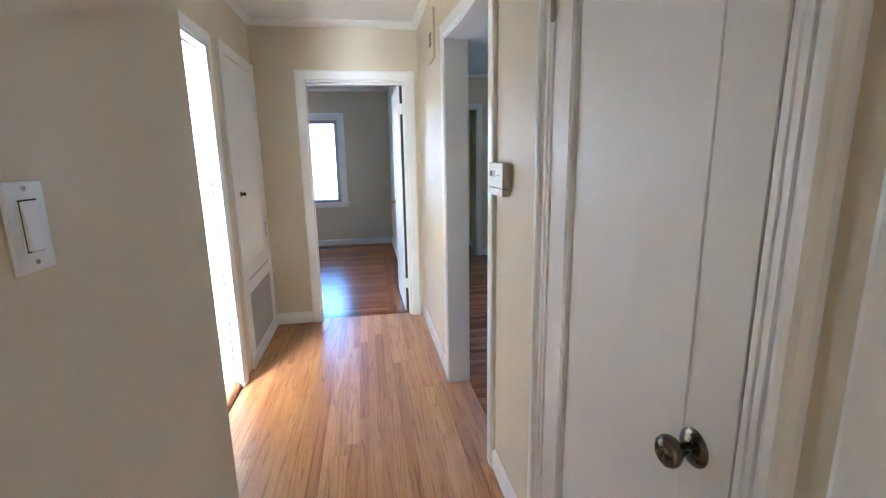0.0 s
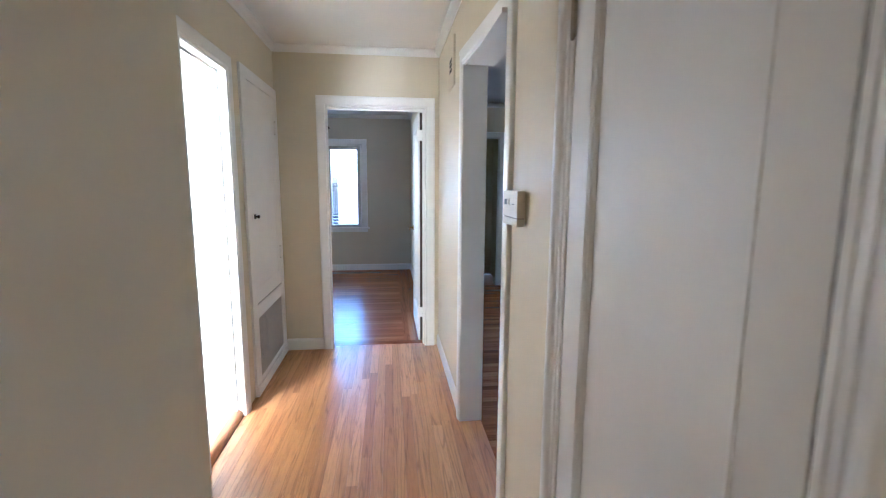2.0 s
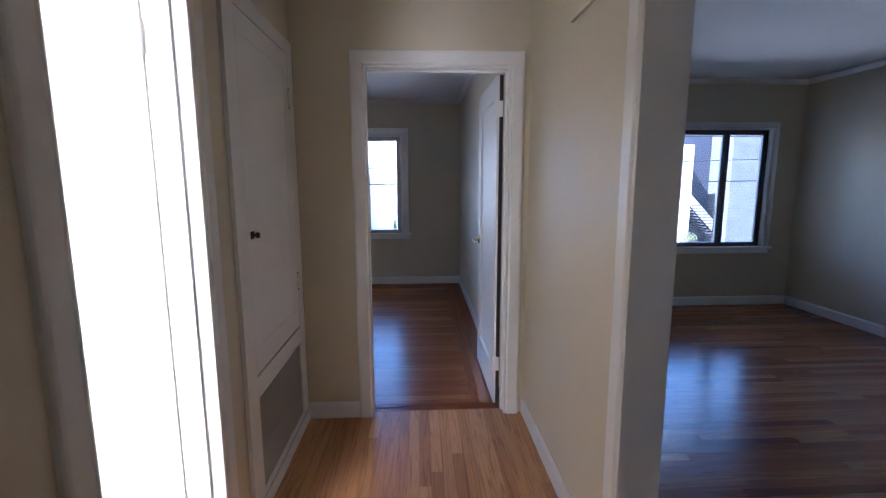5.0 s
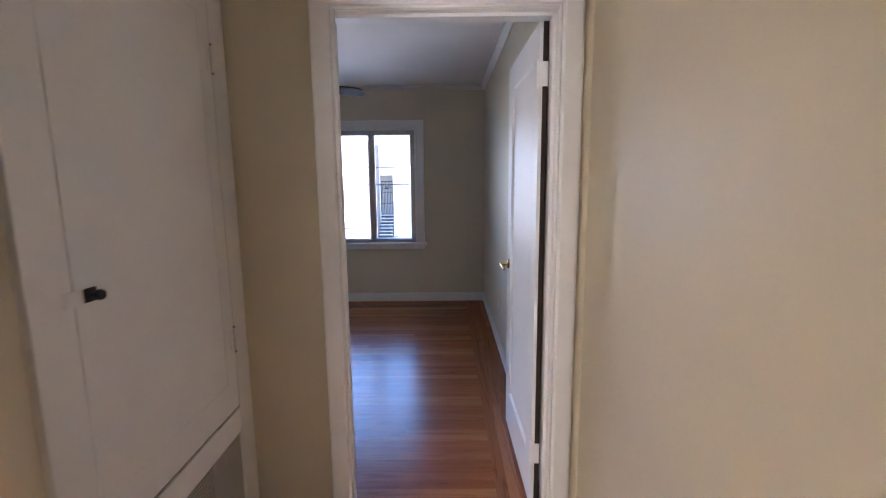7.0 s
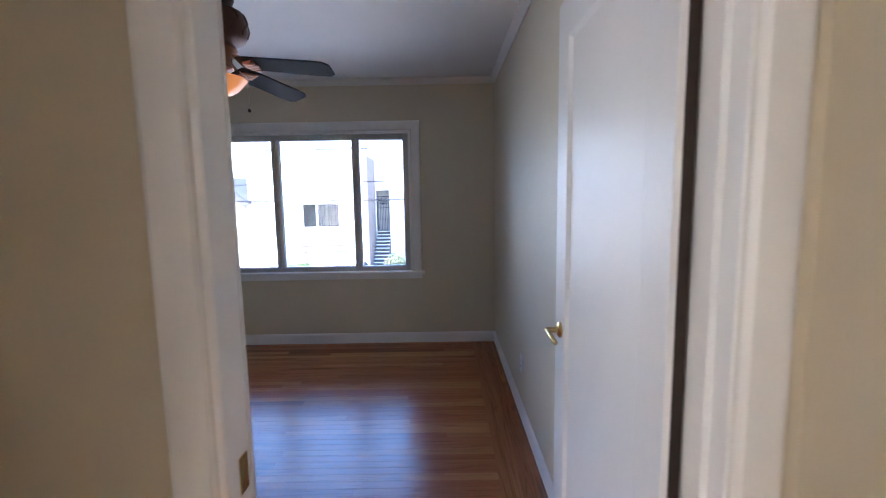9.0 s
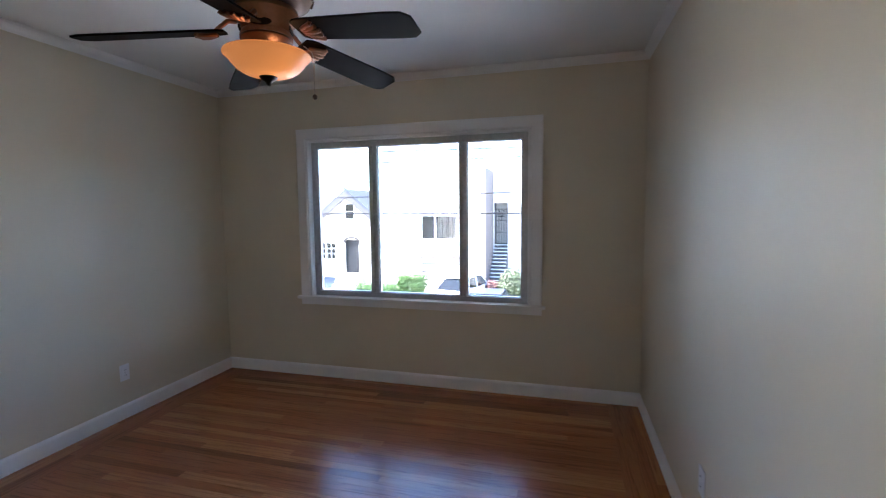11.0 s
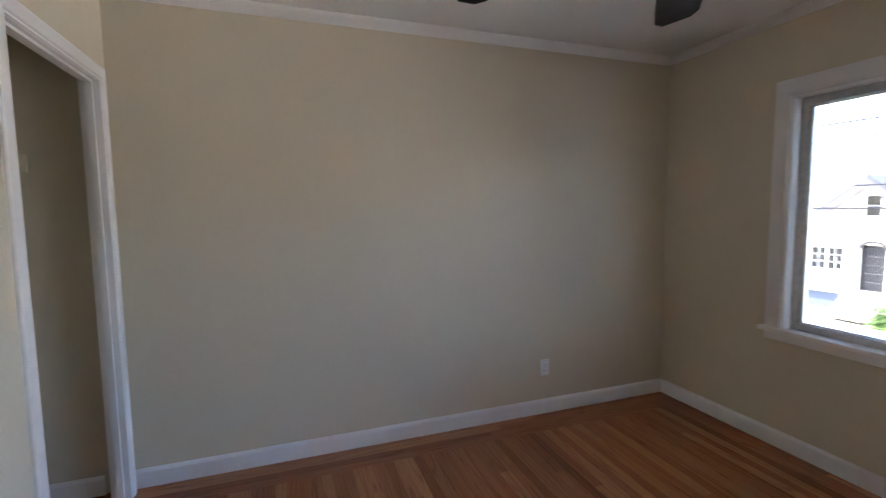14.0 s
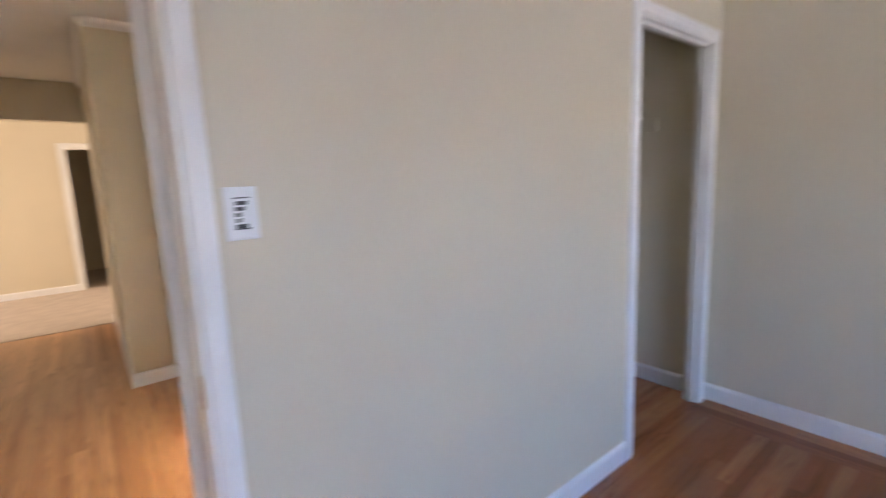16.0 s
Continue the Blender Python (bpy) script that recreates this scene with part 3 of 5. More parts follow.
# bedroom door, open along the east wall: hinge at its foot
d = leaf("door_1", 0.755, 2.02, "white one-panel bedroom door standing open along the wall")
for z in (1.83, 0.27):
    hinge(d, 0.0, 0.0, z)
lever(d, 0.69, 0.972, 0.0, 1, -1, BRASS, "polished brass lever handle")
lever(d, 0.69, 0.972, -0.035, -1, -1, BRASS, "polished brass lever handle")
part("latch_plate", boxes((0.7545, -0.028, 0.945, 0.757, -0.008, 1.0)), BRASS, d, "brass latch plate")
# strip coloured dark for the shade between leaf and jamb
part("hinge_edge", boxes((-0.0022, -0.0345, 0.008, -0.0002, -0.0135, 2.018)), EDGE_SHADE, d, "dark strip that stands in for shade on the hinge edge")
d.matrix_world = pose(1.156, 4.100, 0.006, 0, 0, 90.6)
# hall closet door, shut
d = leaf("door_2", 0.719, 2.02, "white one-panel hall closet door, shut", 0.105)
knob(d, 0.642, 0.935, 1, metal("aged_nickel", (0.17, 0.15, 0.125), 0.26), 0.0)
hinge(d, -0.002, 0.004, 1.83, NICKEL)
hinge(d, -0.002, 0.004, 0.2, NICKEL)
bead_moulding(d, 0.719, 2.02, 0.105)
# near-black filler paints the shade in the slits beside the leaf
part("jamb_shade", boxes((0.7195, -0.020, 0.006, 0.7258, -0.004, 2.02), (-0.0028, -0.020, 0.006, -0.0002, -0.004, 2.02)), SLOT, d, "dark strips that stand in for shade beside the door")
d.matrix_world = Matrix.Translation((EXN - 0.001, 1.289, 0.006)) @ Matrix(((0, -1, 0, 0), (-1, 0, 0, 0), (0, 0, 1, 0), (0, 0, 0, 1)))
# second closet door, shut
d = leaf("door_3", 0.76, 2.02, "white one-panel closet door, shut", 0.105)
d.matrix_world = Matrix.Translation((EXN + 0.006, 0.331, 0.006)) @ Matrix(((0, -1, 0, 0), (-1, 0, 0, 0), (0, 0, 1, 0), (0, 0, 0, 1)))
# bathroom door, open into the bathroom
d = leaf("door_4", 0.545, 2.02, "white one-panel bathroom door standing open", 0.1)
for z in (1.83, 0.27):
    hinge(d, 0.0, 0.0, z)
d.matrix_world = pose(-0.125, 2.875, 0.016, 0, 0, 174.0)


# ---- built-in linen cabinet in the hall ----
def thing(name, label, category, group=""):
    return tagged(new(name), label, category, group)


cab = thing("linen_cabinet", "white painted built-in linen cabinet with a vent grille below its door", "cabinet")
CF = 0.018
Y0, Y1 = 3.225, 3.895
part("face_frame", boxes((0.0005, 3.12, 0.0, CF, Y0, 2.15), (0.0005, Y1, 0.0, CF, 3.995, 2.15), (0.0005, Y0, 2.075, CF, Y1, 2.15), (0.0005, Y0, 0.525, CF, Y1, 0.607), (0.0005, Y0, 0.0, CF, Y1, 0.085), bevel=0.002), TRIM, cab)
# near-black plates paint the shade behind the cabinet door and grille
part("body", boxes((-0.118, Y0 - 0.004, 0.06, -0.11, Y1 + 0.004, 2.09), (-0.02, Y0 - 0.004, 0.53, -0.012, Y1 + 0.004, 2.09)), SLOT, cab, "dark plates coloured for the shade inside the cabinet")
cd = part("cabinet_door", boxes((-0.004, Y0 + 0.0035, 0.617, 0.0150, Y1 - 0.003, 2.071)), TRIM, cab, "painted door with a shallow sunk panel and brush marks")
for y in (Y0 + 0.0035, Y1 - 0.072):
    part("stile", boxes((0.0125, y, 0.617, 0.0165, y + 0.069, 2.071)), TRIM, cd)
for z0, z1 in ((0.617, 0.725), (1.98, 2.071)):
    part("rail", boxes((0.0125, Y0 + 0.0725, z0, 0.0165, Y1 - 0.072, z1)), TRIM, cd)
tk = bmesh.new()
lathe(tk, [(0.010, 0.0), (0.010, 0.004), (0.006, 0.006), (0.006, 0.016), (0.011, 0.018), (0.0125, 0.024), (0.010, 0.030)], (0.0165, Y0 + 0.045, 1.203), "x", 20)
box(tk, 0.0165, Y0 + 0.028, 1.188, 0.022, Y0 + 0.060, 1.219, 0.002)
smooth(part("catch", tk, BLACK, cd, "black metal thumb catch"))
# black strip painted in as the shadow line below the cabinet door
part("gap_shade", boxes((-0.010, Y0 + 0.002, 0.6085, 0.0105, Y1 - 0.002, 0.6160)), SLOT, cab, "dark strip that stands in for shade under the cabinet door")
part("strike", boxes((0.0165, Y0 - 0.025, 1.186, 0.020, Y0 + 0.012, 1.221), bevel=0.001), TRIM, cd, "painted catch plate")
for z in (1.85, 0.875):
    hb = bmesh.new()
    lathe(hb, [(0.0045, -0.042), (0.0045, 0.042)], (0.021, Y1 - 0.004, z), "z", 12)
    box(hb, 0.0165, Y1 - 0.03, z - 0.036, 0.0185, Y1 + 0.02, z + 0.036)
    hg = part("hinge", hb, TRIM, cd, "painted-over cabinet hinge")
    pin = bmesh.new()
    for dz in (-0.046, 0.046):
        lathe(pin, [(0.003, -0.005), (0.0055, 0), (0.003, 0.005)], (0.021, Y1 - 0.004, z + dz), "z", 10)
    for dz in (-0.026, 0.0, 0.026):
        box(pin, 0.0186, Y1 - 0.0115, z + dz - 0.010, 0.0192, Y1 - 0.0092, z + dz + 0.010)
    part("hinge_pin", pin, NICKEL, hg, "bare metal pin ends")


def grille_sheet(y0, y1, z0, z1, x, cols, rows):
    """A pierced metal sheet: a lattice of thin bars leaving slots."""
    vs, fs = [], []
    dy, dz = (y1 - y0) / cols, (z1 - z0) / rows

    def bar(a0, a1, b0, b1, t):
        i = len(vs)
        vs.extend([(x, a0, b0), (x, a1, b0), (x, a1, b1), (x, a0, b1), (x - t, a0, b0), (x - t, a1, b0), (x - t, a1, b1), (x - t, a0, b1)])
        fs.extend([(i, i + 1, i + 2, i + 3), (i + 4, i + 7, i + 6, i + 5), (i, i + 4, i + 5, i + 1), (i + 1, i + 5, i + 6, i + 2), (i + 2, i + 6, i + 7, i + 3), (i + 3, i + 7, i + 4, i)])

    for k in range(cols + 1):
        bar(y0 + k * dy - dy * 0.28, y0 + k * dy + dy * 0.28, z0, z1, 0.0010)
    for k in range(rows + 1):
        bar(y0, y1, z0 + k * dz - dz * 0.17, z0 + k * dz + dz * 0.17, 0.0013)
    me = bpy.data.meshes.new("grille")
    me.from_pydata(vs, [], fs)
    me.materials.append(GRILLE)
    return me


g = new("grille", grille_sheet(Y0 + 0.006, Y1 - 0.006, 0.09, 0.52, 0.012, 62, 34))
g.parent = cab
g["label"] = "pierced grey metal vent grille"
part("grille_border", boxes((0.010, Y0, 0.085, 0.016, Y0 + 0.012, 0.525), (0.010, Y1 - 0.012, 0.085, 0.016, Y1, 0.525), (0.010, Y0 + 0.012, 0.513, 0.016, Y1 - 0.012, 0.525), (0.010, Y0 + 0.012, 0.085, 0.016, Y1 - 0.012, 0.097), bevel=0.002), TRIM, cab)
part("base_strip", boxes((CF, 3.12, 0.0, CF + 0.010, 3.995, 0.07), bevel=0.004), TRIM, cab)

# ---- wall niche ----
ni = thing("wall_niche", "cream wall niche with white moulded casing and a sill", "niche")
part("niche_box", boxes((-0.118, 1.46, 1.25, -0.110, 1.93, 2.0), (-0.11, 1.46, 1.25, -0.001, 1.464, 2.0), (-0.11, 1.926, 1.25, -0.001, 1.93, 2.0), (-0.11, 1.464, 1.996, -0.001, 1.926, 2.0)), WALL, ni)
nprof = [(u * 0.075 / 0.09, v) for u, v in CASING]
out = Vector((1, 0, 0))
part("casing_leg", strip(bmesh.new(), nprof, (0, 1.46, 1.262), (0, 1.46, 2.0), out, Vector((0, -1, 0)), 0, 1), TRIM, ni)
part("casing_leg", strip(bmesh.new(), nprof, (0, 1.93, 1.262), (0, 1.93, 2.0), out, Vector((0, 1, 0)), 0, 1), TRIM, ni)
part("casing_head", strip(bmesh.new(), nprof, (0, 1.46, 2.0), (0, 1.93, 2.0), out, Vector((0, 0, 1)), -1, 1), TRIM, ni)
part("sill", boxes((-0.11, 1.464, 1.236, 0.001, 1.926, 1.262), (0.001, 1.362, 1.236, 0.066, 2.028, 1.262), bevel=0.005), TRIM, ni)
part("sill_moulding", strip(bmesh.new(), [(0, 0), (0, 0.052), (0.012, 0.05), (0.02, 0.036), (0.03, 0.033), (0.034, 0.026), (0.034, 0)], (0, 1.37, 1.236), (0, 2.02, 1.236), out, Vector((0, 0, -1))), TRIM, ni)
part("apron", boxes((0.0005, 1.385, 1.145, 0.016, 2.005, 1.205), bevel=0.003), TRIM, ni)

# ---- bathroom threshold ----
th = bmesh.new()
strip(th, [(0, 0), (0, 0.018), (0.006, 0.030), (0.018, 0.037), (0.045, 0.039), (0.072, 0.037), (0.084, 0.028), (0.09, 0.016), (0.09, 0)], (-0.095, 2.328, 0.0), (-0.095, 2.882, 0.0), (0, 0, 1), (1, 0, 0))
structure(smooth(part("threshold", th, OAK_SILL)), "worn rounded oak threshold at the bathroom door", "threshold")


# ---- electrical fittings ----
def ring_screw(parent, centre, axis, mat=NICKEL):
    bm = bmesh.new()
    lathe(bm, [(0.0035, 0.0), (0.0035, 0.0012), (0.002, 0.0018)], centre, axis, 12)
    return part("screw", bm, mat, parent)


sw = thing("light_switch", "white rocker light switch in a wide wall plate", "switch")
part("plate", boxes((PX + 0.0005, 0.685, 1.290, PX + 0.007, 0.758, 1.410), bevel=0.003), PLATE, sw)
part("surround", boxes((PX + 0.0068, 0.704, 1.315, PX + 0.0085, 0.739, 1.385), bevel=0.0008), PLATE, sw)
rk = bmesh.new()
va = [rk.verts.new(p) for p in ((PX + 0.008, 0.7065, 1.3195), (PX + 0.008, 0.7365, 1.3195), (PX + 0.008, 0.7365, 1.3845), (PX + 0.008, 0.7065, 1.3845),
                                (PX + 0.016, 0.7065, 1.3195), (PX + 0.016, 0.7365, 1.3195), (PX + 0.0105, 0.7365, 1.3845), (PX + 0.0105, 0.7065, 1.3845))]
for q in ((0, 1, 2, 3), (4, 5, 6, 7), (0, 1, 5, 4), (1, 2, 6, 5), (2, 3, 7, 6), (3, 0, 4, 7)):
    rk.faces.new([va[k] for k in q])
part("rocker", rk, PLATE, sw)
# dark sheet on the surround draws the shaded edge of the rocker
part("gap_shade", boxes((PX + 0.0080, 0.7050, 1.3172, PX + 0.0089, 0.7380, 1.3865)), SLOT, sw, "dark sheet that stands in for shade round the rocker")
for z in (1.303, 1.401):
    ring_screw(sw, (PX + 0.007, 0.7215, z), "x")

fc = thing("fan_control", "white wall plate with a fan and light button pad", "switch")
part("plate", boxes((0.2385, BS + 0.0005, 1.262, 0.3085, BS + 0.007, 1.378), bevel=0.003), PLATE, fc)
part("keypad", boxes((0.256, BS + 0.006, 1.284, 0.291, BS + 0.0095, 1.356), bevel=0.001), PLATE, fc)
part("mark", boxes((0.2565, BS + 0.0095, 1.2855, 0.2905, BS + 0.0102, 1.2885)), INK, fc)
part("mark", boxes((0.2565, BS + 0.0095, 1.3530, 0.2905, BS + 0.0102, 1.3555)), INK, fc)
for k, (w0, w1) in enumerate(((0.262, 0.286), (0.268, 0.288), (0.276, 0.288), (0.276, 0.287), (0.264, 0.288))):
    z = 1.343 - 0.0125 * k
    part("button", boxes((w0, BS + 0.0093, z - 0.0042, w1, BS + 0.0112, z + 0.0042), bevel=0.0006), INK if k in (0, 1, 4) else GREY, fc, "dark push button")
for z in (1.270, 1.370):
    ring_screw(fc, (0.2735, BS + 0.007, z), "y", PLATE)


def outlet(x, y, z, side):
    o = thing("wall_outlet", "white duplex outlet in a plate low on the wall", "outlet", "wall outlets")
    a, b = (x + 0.0005 * side, x + 0.0055 * side)
    part("plate", boxes((min(a, b), y - 0.035, z - 0.057, max(a, b), y + 0.035, z + 0.057), bevel=0.0018), PLATE, o)
    for dz in (-0.02, 0.02):
        bm = bmesh.new()
        lathe(bm, [(0.0165, 0), (0.0165, 0.0022 * side), (0.0155, 0.003 * side)], (b, y, z + dz), "x", 20)
        r = part("receptacle", bm, PLATE, o)
        for dy in (-0.006, 0.006):
            part("slot", boxes((min(b, b + 0.0034 * side), y + dy - 0.0012, z + dz - 0.003, max(b, b + 0.0034 * side), y + dy + 0.0012, z + dz + 0.006)), SLOT, r)
    ring_screw(o, (b, y, z), "x")


outlet(BW, 6.575, 0.325, 1)
outlet(BE, 6.11, 0.35, -1)

tm = thing("thermostat", "ivory plastic wall thermostat with a small display", "thermostat")
TX = EXN
part("back_plate", boxes((TX - 0.006, 1.662, 1.285, TX - 0.0005, 1.838, 1.398), bevel=0.002), IVORY, tm)
part("upper_case", boxes((TX - 0.034, 1.655, 1.3085, TX - 0.006, 1.845, 1.403), bevel=0.003), IVORY, tm)
part("lower_cover", boxes((TX - 0.034, 1.655, 1.279, TX - 0.006, 1.845, 1.3065), bevel=0.003), IVORY, tm)
part("gap_line", boxes((TX - 0.030, 1.658, 1.3060, TX - 0.008, 1.842, 1.309)), SLOT, tm)
part("bezel", boxes((TX - 0.0352, 1.752, 1.347, TX - 0.033, 1.825, 1.377), bevel=0.0008), IVORY, tm)
part("display", boxes((TX - 0.0360, 1.779, 1.352, TX - 0.0350, 1.818, 1.372)), GREY, tm, "grey display window")
for k in range(2):
    part("button", boxes((TX - 0.0380, 1.757 + 0.011 * k, 1.353, TX - 0.0350, 1.765 + 0.011 * k, 1.372), bevel=0.0008), IVORY, tm)
part("mark", boxes((TX - 0.0346, 1.692, 1.3545, TX - 0.0338, 1.722, 1.3575)), GREY, tm, "unreadable printed mark")

ch = thing("door_chime", "door chime box painted over in the wall colour", "door chime")
part("cover", boxes((EXF - 0.014, 3.06, 2.045, EXF - 0.0005, 3.30, 2.345), bevel=0.004), WALL, ch)
for k in range(3):
    part("slot", boxes((EXF - 0.0152, 3.125, 2.140 + 0.030 * k, EXF - 0.013, 3.225, 2.160 + 0.030 * k)), SLOT, ch, "dark sound slot")

st = part("strike_plate", boxes((0.3845, 4.085, 0.895, 0.3875, 4.115, 0.965), (0.3870, 4.092, 0.912, 0.3882, 4.106, 0.948), bevel=0.0006), BRASS)
tagged(st, "brass strike plate let into the door jamb", "strike plate")

# ---- closet fittings ----
cs = thing("closet_shelf", "painted closet shelf on a cleat with a hook strip", "shelf")
part("cleat", boxes((BW, 3.4005, 1.62, -1.11, 3.418, 1.70), (BW + 0.0005, 3.418, 1.62, BW + 0.018, 3.80, 1.70), bevel=0.002), WALL, cs)
part("board", boxes((BW + 0.001, 3.401, 1.7005, -1.102, 3.70, 1.719), bevel=0.002), WALL, cs)
for x in (-1.88,):
    bm = bmesh.new()
    tube(bm, [(x, 3.418, 1.67), (x, 3.44, 1.668), (x, 3.46, 1.655), (x, 3.47, 1.64), (x, 3.482, 1.652)], 0.0035, 8)
    part("coat_hook", bm, WALL, cs, "small painted coat hook")


# ---- ceiling fan ----
WOOD_DARK = plain("dark_walnut_blade", (0.006, 0.004, 0.003), 0.6, 0, 0.35, 18, 0.05)
COPPER = metal("antique_copper", (0.34, 0.17, 0.10), 0.36)
DARK_COPPER = metal("dark_bronze_scroll", (0.10, 0.055, 0.038), 0.45)
BOWL = glowing("amber_glass", (0.5, 0.22, 0.06), (1.0, 0.40, 0.10), 0.018)
bn, bl_ = BOWL.node_tree.nodes, BOWL.node_tree.links
through_glass, half = bn.new("ShaderNodeBsdfTranslucent"), bn.new("ShaderNodeMixShader")
through_glass.inputs[0].default_value, half.inputs[0].default_value = (0.95, 0.60, 0.28, 1.0), 0.35
bl_.new(bn["Principled BSDF"].outputs[0], half.inputs[1])
bl_.new(through_glass.outputs[0], half.inputs[2])
bl_.new(half.outputs[0], bn["Material Output"].inputs[0])
FAN = Vector((-0.446, 5.80, 0))
fan = thing("ceiling_fan", "five-blade bronze ceiling fan with a lit amber glass bowl", "ceiling fan")
bm = bmesh.new()
lathe(bm, [(0.05, 2.4995), (0.115, 2.498), (0.125, 2.47), (0.11, 2.44), (0.075, 2.425)], FAN, "z", 40)
smooth(part("canopy", bm, DARK_COPPER, fan))
bm = bmesh.new()
lathe(bm, [(0.07, 2.43), (0.13, 2.42), (0.172, 2.395), (0.186, 2.35), (0.186, 2.305), (0.170, 2.268), (0.135, 2.248), (0.09, 2.240)], FAN, "z", 48)
motor = smooth(part("motor_housing", bm, DARK_COPPER, fan, "dark bronze motor housing with scrollwork"))
for k in range(14):
    a = 2 * math.pi * k / 14
    bm = bmesh.new()
    pts = []
    for j in range(9):
        tt = j / 8
        ang = a + 0.12 * math.sin(tt * 5.5)
        zz, rr = 2.385 - 0.105 * tt, 0.178 + 0.012 * math.sin(math.pi * tt)
        pts.append(FAN + Vector((rr * math.cos(ang), rr * math.sin(ang), zz)))
    tube(bm, pts, 0.006, 6)
    smooth(part("scroll", bm, DARK_COPPER, motor))
bm = bmesh.new()
lathe(bm, [(0.09, 2.245), (0.118, 2.236), (0.128, 2.215), (0.122, 2.195), (0.098, 2.175), (0.092, 2.150), (0.10, 2.135), (0.10, 2.128)], FAN, "z", 40)
hub = smooth(part("hub", bm, COPPER, fan, "warm copper hub"))
for k in range(4):
    a = math.pi / 2 * k + 0.4
    bm = bmesh.new()
    lathe(bm, [(0.0, 0.0), (0.020, 0.0), (0.020, 0.003), (0.0, 0.004)][1:3], (0, 0, 0), "x", 16)
    bmesh.ops.scale(bm, vec=(1, 2.1, 0.7), verts=bm.verts)
    bm.transform(Matrix.Translation(FAN + Vector((0.0935 * math.cos(a), 0.0935 * math.sin(a), 2.160))) @ Matrix.Rotation(a, 4, "Z"))
    part("slot", bm, SLOT, hub)


def blade_shape():
    """Half-outline of a paddle blade along +x: root narrow, tip wide with clipped corners."""
    side = [(0.150, 0.046), (0.172, 0.061), (0.20, 0.064), (0.32, 0.067), (0.45, 0.070), (0.56, 0.073), (0.63, 0.071), (0.66, 0.046)]
    return side + [(x, -y) for x, y in reversed(side)]


for k in range(5):
    a = radians(-7 + 72 * k)
    turn = Matrix.Translation(FAN + Vector((0, 0, 2.160))) @ Matrix.Rotation(a, 4, "Z") @ Matrix.Rotation(radians(7.0), 4, "Y") @ Matrix.Rotation(radians(-13), 4, "X")
    bm = bmesh.new()
    o = blade_shape()
    lo, hi = [bm.verts.new((x, y, -0.004)) for x, y in o], [bm.verts.new((x, y, 0.004)) for x, y in o]
    bm.faces.new(lo), bm.faces.new(hi)
    for j in range(len(o)):
        bm.faces.new((lo[j], lo[(j + 1) % len(o)], hi[(j + 1) % len(o)], hi[j]))
    bmesh.ops.bevel(bm, geom=list(bm.edges), offset=0.0018, segments=1, affect="EDGES")
    bm.transform(turn)
    bl = part("blade", bm, WOOD_DARK, fan, "dark walnut fan blade")
    bm = bmesh.new()
    tube(bm, [(0.105, 0, 0.035), (0.135, 0.012, 0.036), (0.165, 0.016, 0.016), (0.20, 0.01, -0.008), (0.235, 0.0, -0.010)], 0.009, 8)
    for m in (-0.62, -0.32, 0.0, 0.32, 0.62):
        tube(bm, [(0.185, 0.02 * m, -0.008), (0.215, 0.055 * m, -0.013), (0.245, 0.075 * m, -0.012), (0.262 - 0.02 * abs(m), 0.085 * m, -0.008)], 0.0085, 7)
    bm.transform(turn)
    smooth(part("blade_iron", bm, COPPER, bl, "leaf-shaped copper blade bracket"))
bm = bmesh.new()
lathe(bm, [(0.095, 2.128), (0.100, 2.120), (0.085, 2.112), (0.055, 2.106), (0.035, 2.095), (0.030, 2.080)], FAN, "z", 40)
smooth(part("fitter", bm, DARK_COPPER, fan))
bm = bmesh.new()
lathe(bm, [(0.148, 2.066), (0.158, 2.069), (0.165, 2.067), (0.167, 2.061), (0.158, 2.053), (0.150, 2.046), (0.141, 2.032), (0.121, 2.010), (0.095, 1.994), (0.064, 1.984), (0.034, 1.980), (0.012, 1.979)], FAN, "z", 56)
bm.faces.ensure_lookup_table()
bmesh.ops.delete(bm, geom=[f for f in bm.faces if len(f.verts) > 4 and f.calc_center_median().z > 2.05], context="FACES_ONLY")
smooth(part("glass_bowl", bm, BOWL, fan, "glowing amber glass bowl"), 60)
bm = bmesh.new()
lathe(bm, [(0.034, 1.985), (0.036, 1.979), (0.028, 1.970), (0.014, 1.963), (0.010, 1.956), (0.006, 1.947)], FAN, "z", 24)
smooth(part("finial", bm, BLACK, fan, "black pointed finial"))
bm = bmesh.new()
CH = FAN + Vector((0.125, 0.135, 0))
tube(bm, [CH + Vector((-0.03, -0.03, 2.128)), CH + Vector((-0.004, -0.004, 2.105)), CH + Vector((0, 0, 2.08)), CH + Vector((0, 0, 1.932))], 0.0014, 6)
ch2 = part("pull_chain", bm, NICKEL, fan)
bm = bmesh.new()
lathe(bm, [(0.003, 1.936), (0.008, 1.932), (0.0105, 1.925), (0.008, 1.917), (0.003, 1.914)], CH, "z", 16)
smooth(part("chain_ball", bm, BLACK, ch2))

bulb = new("fan_bulb", bpy.data.lights.new("fan_bulb", "POINT"))
bulb.data.energy, bulb.data.color, bulb.data.shadow_soft_size = 0.028, (1.0, 0.46, 0.16), 0.02
bulb.matrix_world = pose(FAN.x + 0.03, FAN.y + 0.01, 2.058)

